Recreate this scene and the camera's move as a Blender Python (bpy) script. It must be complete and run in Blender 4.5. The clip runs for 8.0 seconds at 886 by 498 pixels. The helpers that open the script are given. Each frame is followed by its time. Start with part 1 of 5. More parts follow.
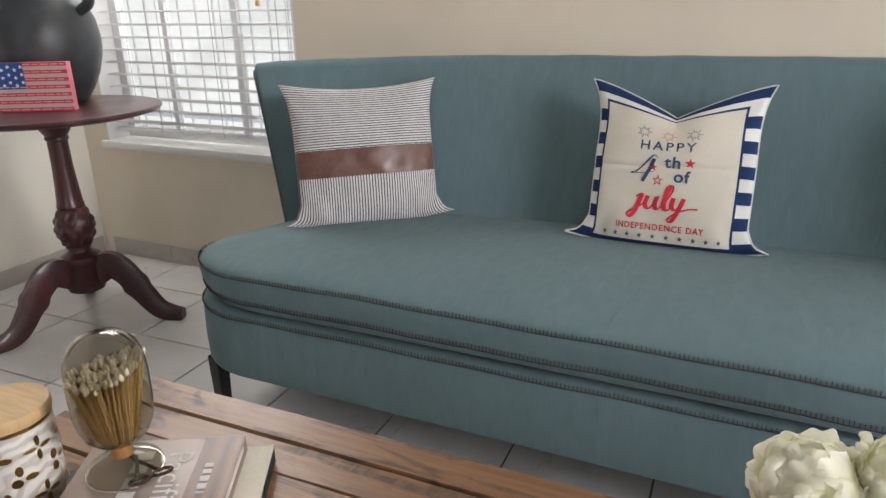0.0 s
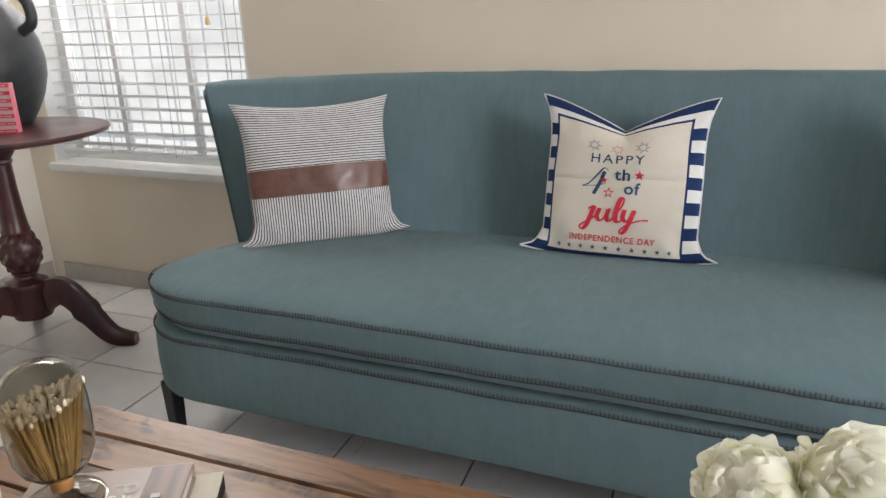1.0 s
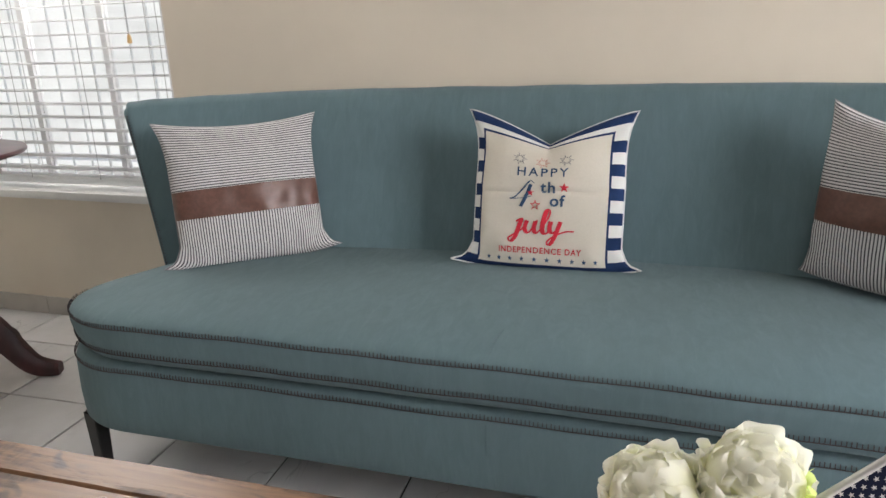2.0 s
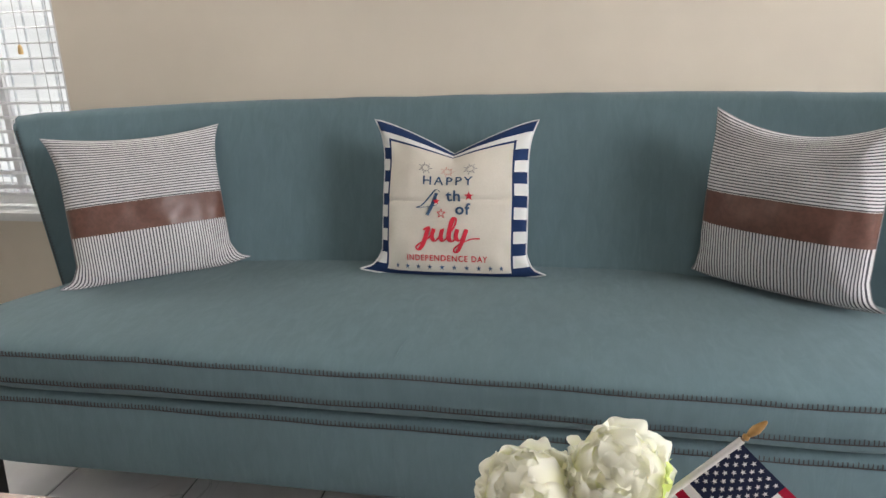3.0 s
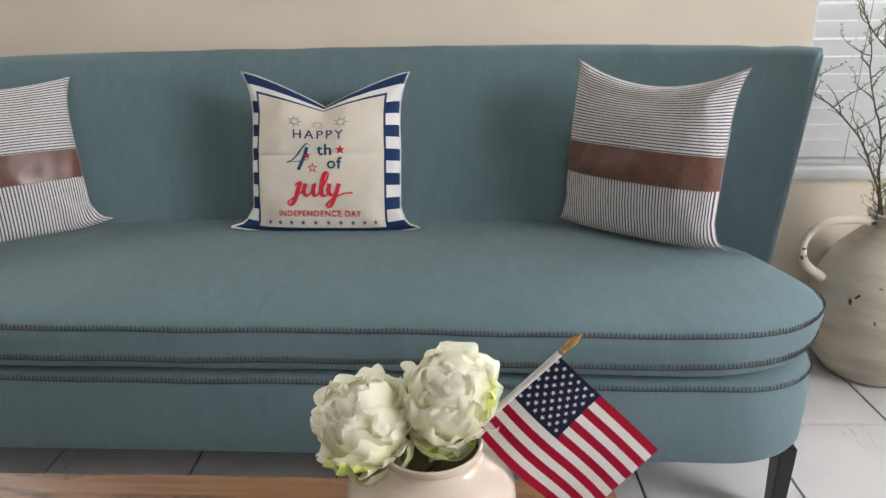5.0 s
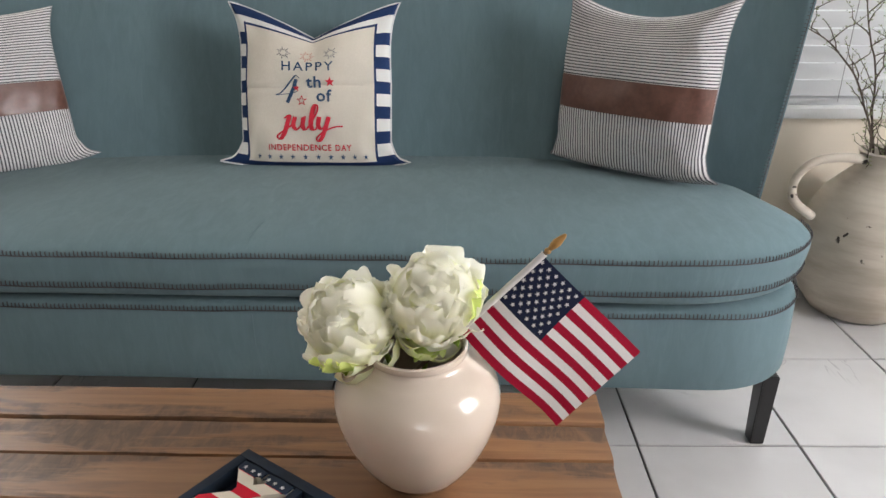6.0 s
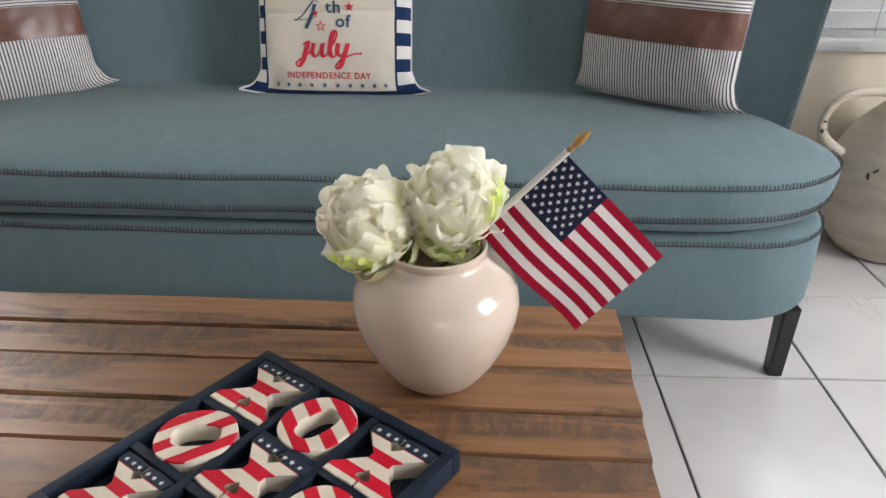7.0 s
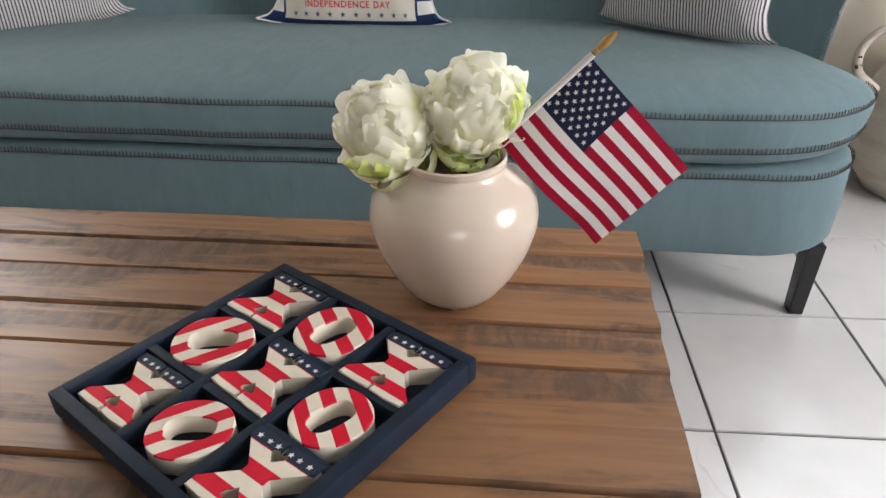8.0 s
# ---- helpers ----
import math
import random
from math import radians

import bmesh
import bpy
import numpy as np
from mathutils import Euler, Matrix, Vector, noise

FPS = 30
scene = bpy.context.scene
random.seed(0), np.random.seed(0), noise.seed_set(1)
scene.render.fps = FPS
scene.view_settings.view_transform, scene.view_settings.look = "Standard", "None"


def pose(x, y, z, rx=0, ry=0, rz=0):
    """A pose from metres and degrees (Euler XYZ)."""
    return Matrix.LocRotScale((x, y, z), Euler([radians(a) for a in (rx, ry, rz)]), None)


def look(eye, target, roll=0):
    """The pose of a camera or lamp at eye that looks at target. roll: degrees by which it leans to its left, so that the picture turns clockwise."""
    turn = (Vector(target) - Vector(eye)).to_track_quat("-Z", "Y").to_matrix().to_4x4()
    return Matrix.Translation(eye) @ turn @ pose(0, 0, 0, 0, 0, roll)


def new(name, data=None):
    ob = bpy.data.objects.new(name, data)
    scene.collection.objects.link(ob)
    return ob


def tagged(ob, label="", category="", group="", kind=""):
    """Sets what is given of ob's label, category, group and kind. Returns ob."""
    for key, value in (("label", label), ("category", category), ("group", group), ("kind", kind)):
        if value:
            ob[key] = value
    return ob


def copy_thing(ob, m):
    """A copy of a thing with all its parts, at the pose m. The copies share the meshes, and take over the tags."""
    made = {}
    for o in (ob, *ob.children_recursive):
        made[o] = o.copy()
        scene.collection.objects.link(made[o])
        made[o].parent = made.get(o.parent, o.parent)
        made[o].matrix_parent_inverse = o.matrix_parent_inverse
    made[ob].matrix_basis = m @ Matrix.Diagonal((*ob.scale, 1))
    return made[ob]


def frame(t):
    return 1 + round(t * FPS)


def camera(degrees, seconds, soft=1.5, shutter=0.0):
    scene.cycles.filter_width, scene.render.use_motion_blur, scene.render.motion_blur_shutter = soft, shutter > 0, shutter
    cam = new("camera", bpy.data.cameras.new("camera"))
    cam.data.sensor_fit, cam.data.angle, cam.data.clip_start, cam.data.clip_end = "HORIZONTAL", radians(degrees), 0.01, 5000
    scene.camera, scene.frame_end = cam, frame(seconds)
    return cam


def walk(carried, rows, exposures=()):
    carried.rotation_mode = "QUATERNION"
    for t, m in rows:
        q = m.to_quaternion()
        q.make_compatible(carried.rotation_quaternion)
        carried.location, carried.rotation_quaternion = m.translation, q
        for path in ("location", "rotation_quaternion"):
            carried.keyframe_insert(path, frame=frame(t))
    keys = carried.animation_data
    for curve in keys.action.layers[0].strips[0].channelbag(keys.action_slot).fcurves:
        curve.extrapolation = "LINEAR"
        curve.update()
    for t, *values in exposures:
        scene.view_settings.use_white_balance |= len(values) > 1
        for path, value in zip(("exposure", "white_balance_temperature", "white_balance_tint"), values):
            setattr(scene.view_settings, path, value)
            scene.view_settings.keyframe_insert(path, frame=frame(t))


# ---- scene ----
cam = camera(65.1, 8.0)
PATH = [
    (0, (0.071, 0.108, 1.039), (-0.733, 1.809, 0.363), -1.1),
    (0.5, (0.078, 0.113, 1.039), (-0.685, 1.842, 0.384), -1.3),
    (1, (0.089, 0.119, 1.04), (-0.625, 1.875, 0.403), -1.5),
    (2.5, (0.154, 0.133, 1.046), (-0.326, 1.982, 0.454), -1.8),
    (3, (0.184, 0.134, 1.048), (-0.195, 2.008, 0.461), -1.7),
    (3.5, (0.21, 0.138, 1.044), (-0.073, 2.028, 0.456), -1.5),
    (4, (0.227, 0.138, 1.04), (0.023, 2.034, 0.439), -1.3),
    (4.5, (0.244, 0.135, 1.028), (0.105, 2.029, 0.4), -1.1),
    (5.8, (0.265, 0.114, 0.973), (0.184, 1.956, 0.2), -0.4),
    (6, (0.265, 0.11, 0.961), (0.182, 1.944, 0.167), -0.3),
    (6.5, (0.263, 0.102, 0.938), (0.16, 1.906, 0.081), -0.2),
    (7, (0.264, 0.096, 0.91), (0.131, 1.868, -0.007), -0.3),
    (7.5, (0.265, 0.09, 0.893), (0.104, 1.829, -0.082), -0.4),
    (8, (0.265, 0.086, 0.868), (0.085, 1.788, -0.169), -0.4),
]
walk(cam, [(t, look(eye, target, roll)) for t, eye, target, roll in PATH])

# ---- world, sun, large lights, exposure ----
world = bpy.data.worlds.new("world")
scene.world = world
world.use_nodes = True
wn = world.node_tree
sky = wn.nodes.new("ShaderNodeTexSky")
sky.sky_type, sky.sun_disc = "NISHITA", False
sky.sun_elevation, sky.sun_rotation = radians(75), radians(170)
wn.links.new(sky.outputs[0], wn.nodes["Background"].inputs[0])
wn.nodes["Background"].inputs[1].default_value = 0.15


def lamp(name, kind, m, energy, color, **kw):
    d = bpy.data.lights.new(name, kind)
    d.energy, d.color = energy, color
    for k, v in kw.items():
        if k == "size":
            d.shape, d.size, d.size_y = "RECTANGLE", v[0], v[1]
        elif k == "angle":
            d.angle = radians(v)
        elif k == "spread":
            d.spread = radians(v)
    ob = new(name, d)
    ob.matrix_world = m
    return ob


lamp("sun", "SUN", look((0.5, -2.5, 10), (0, 0, 0)), 2.5, (1, 0.95, 0.88), angle=8)
# daylight that enters by the side window and the upper halves of the two blinded windows; the rear lamp is added front
# fill
lamp("side_daylight", "AREA", look((3.02, 0.2, 1.48), (0, 1.0, 0.75)), 54, (0.985, 0.96, 0.975), size=(1.1, 1.25), spread=140)
lamp("rear_fill", "AREA", look((1.32, -5.23, 1.5), (0.3, 1.0, 0.9)), 22, (0.97, 0.97, 1.0), size=(1.7, 1.2))
lamp("window_daylight", "AREA", look((-1.93, 2.232, 1.62), (-1.80, 0.6, 0.2)), 37, (1.0, 0.955, 0.925), size=(0.9, 0.75))
lamp("window_daylight", "AREA", look((1.74, 2.15, 1.62), (1.2, 0.2, 0.3)), 18, (0.90, 0.95, 1.0), size=(1.1, 0.75))

# ---- materials ----


def mth(nt, op, a, b=None, c=None):
    n = nt.nodes.new("ShaderNodeMath")
    n.operation = op
    for i, q in enumerate((a, b, c)):
        if q is None:
            continue
        if isinstance(q, (int, float)):
            n.inputs[i].default_value = q
        else:
            nt.links.new(q, n.inputs[i])
    return n.outputs[0]


def mixc(nt, fac, a, b, blend="MIX"):
    n = nt.nodes.new("ShaderNodeMix")
    n.data_type, n.blend_type = "RGBA", blend
    for i, q in ((0, fac), (6, a), (7, b)):
        if isinstance(q, (int, float)):
            n.inputs[i].default_value = q
        elif isinstance(q, tuple):
            n.inputs[i].default_value = (*q, 1)
        else:
            nt.links.new(q, n.inputs[i])
    return n.outputs[2]


def coords(nt, scale=(1, 1, 1), kind="Object", rot=(0, 0, 0), jitter=False):
    tc = nt.nodes.new("ShaderNodeTexCoord")
    mp = nt.nodes.new("ShaderNodeMapping")
    mp.inputs["Scale"].default_value = scale
    mp.inputs["Rotation"].default_value = rot
    src = tc.outputs[kind]
    if jitter:
        oi = nt.nodes.new("ShaderNodeObjectInfo")
        ad = nt.nodes.new("ShaderNodeVectorMath")
        ad.operation = "MULTIPLY_ADD"
        cb = nt.nodes.new("ShaderNodeCombineXYZ")
        for i, f in enumerate((17.0, 31.0, 23.0)):
            nt.links.new(mth(nt, "MULTIPLY", oi.outputs["Random"], f), cb.inputs[i])
        nt.links.new(cb.outputs[0], ad.inputs[0])
        ad.inputs[1].default_value = (1, 1, 1)
        nt.links.new(src, ad.inputs[2])
        src = ad.outputs[0]
    nt.links.new(src, mp.inputs[0])
    return mp.outputs[0]


def tex(nt, vec, scale, detail=4.0, rough=0.55, dist=0.0):
    n = nt.nodes.new("ShaderNodeTexNoise")
    n.inputs["Scale"].default_value = scale
    n.inputs["Detail"].default_value = detail
    n.inputs["Roughness"].default_value = rough
    n.inputs["Distortion"].default_value = dist
    nt.links.new(vec, n.inputs["Vector"])
    return n.outputs[0]


def ramp(nt, fac, lo, hi):
    n = nt.nodes.new("ShaderNodeMapRange")
    n.inputs[1].default_value, n.inputs[2].default_value = lo, hi
    n.interpolation_type = "SMOOTHSTEP"
    nt.links.new(fac, n.inputs[0])
    return n.outputs[0]


def bumped(nt, bsdf, height, strength, distance):
    n = nt.nodes.new("ShaderNodeBump")
    n.inputs["Strength"].default_value = strength
    n.inputs["Distance"].default_value = distance
    nt.links.new(height, n.inputs["Height"])
    nt.links.new(n.outputs[0], bsdf.inputs["Normal"])


def blank(name):
    m = bpy.data.materials.new(name)
    m.use_nodes = True
    return m, m.node_tree, m.node_tree.nodes["Principled BSDF"]


def setc(nt, bsdf, color, rough=None, metal=0.0):
    if isinstance(color, tuple):
        bsdf.inputs["Base Color"].default_value = (*color, 1)
    else:
        nt.links.new(color, bsdf.inputs["Base Color"])
    if rough is not None:
        if isinstance(rough, (int, float)):
            bsdf.inputs["Roughness"].default_value = rough
        else:
            nt.links.new(rough, bsdf.inputs["Roughness"])
    bsdf.inputs["Metallic"].default_value = metal


def tone(c, f):
    return tuple(min(1.0, q * f) for q in c)


def plain(name, color, rough=0.5, metal=0.0, scale=30.0, var=0.12, bump=0.1, stretch=(1, 1, 1), dist=0.001, jitter=False, coat=0.0):
    """A surface with grain and larger blotches of one colour."""
    m, nt, b = blank(name)
    v = coords(nt, stretch, jitter=jitter)
    fine, broad = tex(nt, v, scale), tex(nt, v, scale * 0.13, 2.0)
    c = mixc(nt, ramp(nt, fine, 0.3, 0.7), tone(color, 1 - var), tone(color, 1 + var))
    c = mixc(nt, mth(nt, "MULTIPLY", ramp(nt, broad, 0.35, 0.75), 0.5), c, tone(color, 1 - 1.5 * var))
    setc(nt, b, c, mth(nt, "MULTIPLY_ADD", broad, 0.2, max(0.02, rough - 0.1)), metal)
    if bump:
        bumped(nt, b, fine, bump, dist)
    if coat:
        b.inputs["Coat Weight"].default_value = coat
        b.inputs["Coat Roughness"].default_value = 0.08
    return m


def sheer(name, color, rough, ior=1.45, weight=1.0):
    m, nt, b = blank(name)
    setc(nt, b, color, rough)
    b.inputs["Transmission Weight"].default_value = weight
    b.inputs["IOR"].default_value = ior
    return m


def fabric_sofa():
    m, nt, b = blank("teal_linen")
    slub = tex(nt, coords(nt, (38, 16, 11)), 1.0, 6.0, 0.7, 0.6)
    weave = tex(nt, coords(nt, (700, 700, 700)), 1.0, 2.0)
    broad = tex(nt, coords(nt, (3, 3, 2)), 1.0, 3.0)
    streak = tex(nt, coords(nt, (42, 7, 4)), 1.0, 6.0, 0.8, 0.5)
    c = mixc(nt, ramp(nt, slub, 0.3, 0.72), (0.114, 0.172, 0.190), (0.134, 0.197, 0.216))
    c = mixc(nt, mth(nt, "MULTIPLY", ramp(nt, streak, 0.52, 0.74), 0.42), c, (0.168, 0.238, 0.256))
    c = mixc(nt, mth(nt, "MULTIPLY", ramp(nt, broad, 0.4, 0.7), 0.35), c, (0.112, 0.162, 0.178))
    setc(nt, b, c, 0.82)
    b.inputs["Sheen Weight"].default_value = 0.08
    b.inputs["Sheen Roughness"].default_value = 0.4
    b.inputs["Specular IOR Level"].default_value = 0.15
    bumped(nt, b, mth(nt, "ADD", weave, mth(nt, "MULTIPLY", slub, 0.4)), 0.10, 0.001)
    return m


def fabric_striped():
    """Ticking: level stripes above, upright ones below."""
    m, nt, b = blank("striped_ticking")
    tc = nt.nodes.new("ShaderNodeTexCoord")
    s = nt.nodes.new("ShaderNodeSeparateXYZ")
    nt.links.new(tc.outputs["UV"], s.inputs[0])
    u, v = s.outputs[0], s.outputs[1]
    w = tex(nt, coords(nt, (600, 600, 600)), 1.0, 2.0)
    edge = mth(nt, "MULTIPLY_ADD", w, 0.05, -0.025)
    level = mth(nt, "LESS_THAN", mth(nt, "FRACT", mth(nt, "MULTIPLY_ADD", v, 54.0, edge)), 0.41)
    upright = mth(nt, "LESS_THAN", mth(nt, "FRACT", mth(nt, "MULTIPLY_ADD", u, 56.0, edge)), 0.41)
    low = mth(nt, "LESS_THAN", v, 0.42)
    f = mth(nt, "ADD", mth(nt, "MULTIPLY", low, upright), mth(nt, "MULTIPLY", mth(nt, "SUBTRACT", 1.0, low), level))
    c = mixc(nt, f, (0.71, 0.69, 0.69), (0.050, 0.047, 0.062))
    broad = tex(nt, coords(nt, (14, 14, 14)), 1.0, 2.0)
    c = mixc(nt, mth(nt, "MULTIPLY", broad, 0.18), c, (0.36, 0.34, 0.33))
    setc(nt, b, c, 0.85)
    b.inputs["Specular IOR Level"].default_value = 0.12
    b.inputs["Sheen Weight"].default_value = 0.2
    fold = tex(nt, coords(nt, (16, 16, 16)), 1.0, 3.0, 0.6, 0.6)
    bumped(nt, b, mth(nt, "ADD", w, mth(nt, "MULTIPLY", fold, 4.0)), 0.35, 0.003)
    return m


def fabric_printed():
    """Cream canvas with a navy frame and navy and white blocks along its border."""
    m, nt, b = blank("printed_canvas")
    tc = nt.nodes.new("ShaderNodeTexCoord")
    s = nt.nodes.new("ShaderNodeSeparateXYZ")
    nt.links.new(tc.outputs["UV"], s.inputs[0])
    u, v = s.outputs[0], s.outputs[1]

    def inside(l, r, lo, hi):
        a = mth(nt, "MULTIPLY", mth(nt, "GREATER_THAN", u, l), mth(nt, "LESS_THAN", u, r))
        return mth(nt, "MULTIPLY", a, mth(nt, "MULTIPLY", mth(nt, "GREATER_THAN", v, lo), mth(nt, "LESS_THAN", v, hi)))

    panel, line = inside(0.085, 0.882, 0.030, 0.868), inside(0.070, 0.898, 0.016, 0.885)
    block = mth(nt, "LESS_THAN", mth(nt, "FRACT", mth(nt, "MULTIPLY_ADD", v, 6.6, 0.12)), 0.5)
    top = mth(nt, "GREATER_THAN", v, 0.885)
    hem = mth(nt, "GREATER_THAN", v, 0.925)
    navy = mth(nt, "ADD", mth(nt, "MULTIPLY", top, hem), mth(nt, "MULTIPLY", mth(nt, "SUBTRACT", 1.0, top), block))
    navy = mth(nt, "MAXIMUM", navy, line)
    navy = mth(nt, "MULTIPLY", navy, mth(nt, "SUBTRACT", 1.0, panel))
    w = tex(nt, coords(nt, (420, 420, 420)), 1.0, 2.0)
    cream = mixc(nt, w, (0.60, 0.55, 0.47), (0.72, 0.67, 0.58))
    white = mixc(nt, w, (0.66, 0.65, 0.62), (0.76, 0.75, 0.72))
    base = mixc(nt, panel, white, cream)
    c = mixc(nt, navy, base, mixc(nt, w, (0.012, 0.028, 0.085), (0.022, 0.045, 0.125)))
    setc(nt, b, c, 0.85)
    b.inputs["Specular IOR Level"].default_value = 0.12
    fold = tex(nt, coords(nt, (9, 9, 9)), 1.0, 3.0, 0.6, 0.5)
    bumped(nt, b, mth(nt, "ADD", w, mth(nt, "MULTIPLY", fold, 4.0)), 0.3, 0.003)
    return m


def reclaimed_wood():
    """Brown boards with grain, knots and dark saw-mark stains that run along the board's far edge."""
    m, nt, b = blank("reclaimed_wood")
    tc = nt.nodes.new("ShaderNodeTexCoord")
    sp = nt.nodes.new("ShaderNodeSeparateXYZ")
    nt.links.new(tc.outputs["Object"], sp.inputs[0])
    grain = tex(nt, coords(nt, (5, 90, 60), jitter=True), 1.0, 5.0, 0.6, 0.4)
    broad = tex(nt, coords(nt, (3.5, 9, 5), jitter=True), 1.0, 4.0)
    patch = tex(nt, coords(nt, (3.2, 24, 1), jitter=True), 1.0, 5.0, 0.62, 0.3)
    spots = tex(nt, coords(nt, (9, 26, 1), jitter=True), 1.0, 4.0, 0.6, 0.5)
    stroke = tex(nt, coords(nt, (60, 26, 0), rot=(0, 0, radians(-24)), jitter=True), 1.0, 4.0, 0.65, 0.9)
    knots = tex(nt, coords(nt, (7, 16, 4), jitter=True), 1.0, 2.0, 0.5, 1.2)
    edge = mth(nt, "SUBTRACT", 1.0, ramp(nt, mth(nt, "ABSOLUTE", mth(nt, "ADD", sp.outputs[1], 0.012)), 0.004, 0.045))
    c = mixc(nt, ramp(nt, grain, 0.3, 0.7), (0.172, 0.076, 0.030), (0.285, 0.138, 0.059))
    c = mixc(nt, mth(nt, "MULTIPLY", ramp(nt, broad, 0.35, 0.65), 0.6), c, (0.240, 0.125, 0.062))
    c = mixc(nt, mth(nt, "MULTIPLY", ramp(nt, spots, 0.56, 0.70), 0.45), c, (0.085, 0.050, 0.032))
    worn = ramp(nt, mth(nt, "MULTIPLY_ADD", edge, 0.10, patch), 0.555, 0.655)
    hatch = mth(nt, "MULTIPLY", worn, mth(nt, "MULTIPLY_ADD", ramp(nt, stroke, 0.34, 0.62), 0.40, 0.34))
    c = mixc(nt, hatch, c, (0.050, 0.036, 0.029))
    c = mixc(nt, mth(nt, "MULTIPLY", ramp(nt, knots, 0.66, 0.75), 0.75), c, (0.040, 0.024, 0.015))
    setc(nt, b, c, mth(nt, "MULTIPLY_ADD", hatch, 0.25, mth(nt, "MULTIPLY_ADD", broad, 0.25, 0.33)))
    b.inputs["Specular IOR Level"].default_value = 0.4
    b.inputs["Coat Weight"].default_value = 0.22
    b.inputs["Coat Roughness"].default_value = 0.28
    relief = mth(nt, "MULTIPLY_ADD", broad, 2.0, mth(nt, "MULTIPLY", grain, 0.5))
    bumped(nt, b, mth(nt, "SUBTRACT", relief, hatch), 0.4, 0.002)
    return m


def floor_tile_mat():
    m, nt, b = blank("glazed_floor_tile")
    v = coords(nt, (1, 1, 1), jitter=True)
    broad = tex(nt, v, 5.0, 3.0)
    vein = tex(nt, coords(nt, (7, 3, 1), rot=(0, 0, 0.6), jitter=True), 1.0, 4.0, 0.5, 1.0)
    thin = mth(nt, "COMPARE", vein, 0.5, 0.006)
    spots = tex(nt, coords(nt, (2.5, 2.5, 1), jitter=True), 1.0, 2.0)
    c = mixc(nt, ramp(nt, broad, 0.3, 0.7), (0.54, 0.53, 0.525), (0.61, 0.60, 0.595))
    c = mixc(nt, mth(nt, "MULTIPLY", mth(nt, "MULTIPLY", thin, ramp(nt, spots, 0.52, 0.62)), 0.55), c, (0.36, 0.36, 0.36))
    setc(nt, b, c, mth(nt, "MULTIPLY_ADD", broad, 0.1, 0.12))
    fine = tex(nt, v, 60.0, 2.0)
    bumped(nt, b, mth(nt, "ADD", mth(nt, "MULTIPLY", broad, 3.0), fine), 0.06, 0.002)
    return m


def wall_paint(name, color):
    m, nt, b = blank(name)
    v = coords(nt)
    fine, broad = tex(nt, v, 220.0, 3.0), tex(nt, v, 1.7, 4.0)
    c = mixc(nt, ramp(nt, broad, 0.3, 0.7), tone(color, 0.94), tone(color, 1.04))
    setc(nt, b, c, 0.75)
    bumped(nt, b, fine, 0.12, 0.002)
    return m


def letter_stripes(name, axis, turn, navy):
    """Red and cream stripes across a wooden letter, with a navy band at its head for the crosses."""
    m, nt, b = blank(name)
    s = nt.nodes.new("ShaderNodeSeparateXYZ")
    nt.links.new(coords(nt, (1, 1, 1), rot=(0, 0, turn)), s.inputs[0])
    geo = nt.nodes.new("ShaderNodeTexCoord")
    g = nt.nodes.new("ShaderNodeSeparateXYZ")
    nt.links.new(geo.outputs["Object"], g.inputs[0])
    up = mth(nt, "GREATER_THAN", g.outputs[2], 0.0147)
    f = mth(nt, "LESS_THAN", mth(nt, "FRACT", mth(nt, "MULTIPLY_ADD", s.outputs[axis], 45.0, 0.15)), 0.5)
    f = mth(nt, "MULTIPLY", f, up)
    grain = tex(nt, coords(nt, (60, 60, 60)), 1.0, 3.0)
    cream = mixc(nt, grain, (0.62, 0.56, 0.46), (0.74, 0.69, 0.58))
    c = mixc(nt, f, cream, mixc(nt, grain, (0.48, 0.004, 0.020), (0.60, 0.007, 0.034)))
    if navy:
        band = mth(nt, "MULTIPLY", mth(nt, "GREATER_THAN", g.outputs[1], 0.0195), up)
        c = mixc(nt, band, c, (0.014, 0.026, 0.050))
    setc(nt, b, c, 0.55)
    b.inputs["Specular IOR Level"].default_value = 0.2
    bumped(nt, b, grain, 0.1, 0.001)
    return m


def flag_print(name, small=False):
    m, nt, b = blank(name)
    tc = nt.nodes.new("ShaderNodeTexCoord")
    s = nt.nodes.new("ShaderNodeSeparateXYZ")
    nt.links.new(tc.outputs["UV"], s.inputs[0])
    u, v = s.outputs[0], s.outputs[1]
    red = mth(nt, "LESS_THAN", mth(nt, "FRACT", mth(nt, "MULTIPLY", v, 6.5)), 0.5)
    canton = mth(nt, "MULTIPLY", mth(nt, "LESS_THAN", u, 0.42), mth(nt, "GREATER_THAN", v, 6 / 13))
    w = tex(nt, coords(nt, (700, 700, 700)), 1.0, 2.0)
    rd = mixc(nt, w, (0.27, 0.004, 0.022), (0.36, 0.008, 0.034))
    bl = mixc(nt, w, (0.010, 0.014, 0.036), (0.016, 0.022, 0.052))
    wh = mixc(nt, w, (0.66, 0.63, 0.62), (0.76, 0.73, 0.72))
    if small:
        rd, bl, wh = (0.52, 0.05, 0.09), (0.035, 0.075, 0.25), (0.46, 0.38, 0.36)
    setc(nt, b, mixc(nt, canton, mixc(nt, red, wh, rd), bl), 0.7)
    b.inputs["Specular IOR Level"].default_value = 0.12
    bumped(nt, b, w, 0.15, 0.0005)
    return m


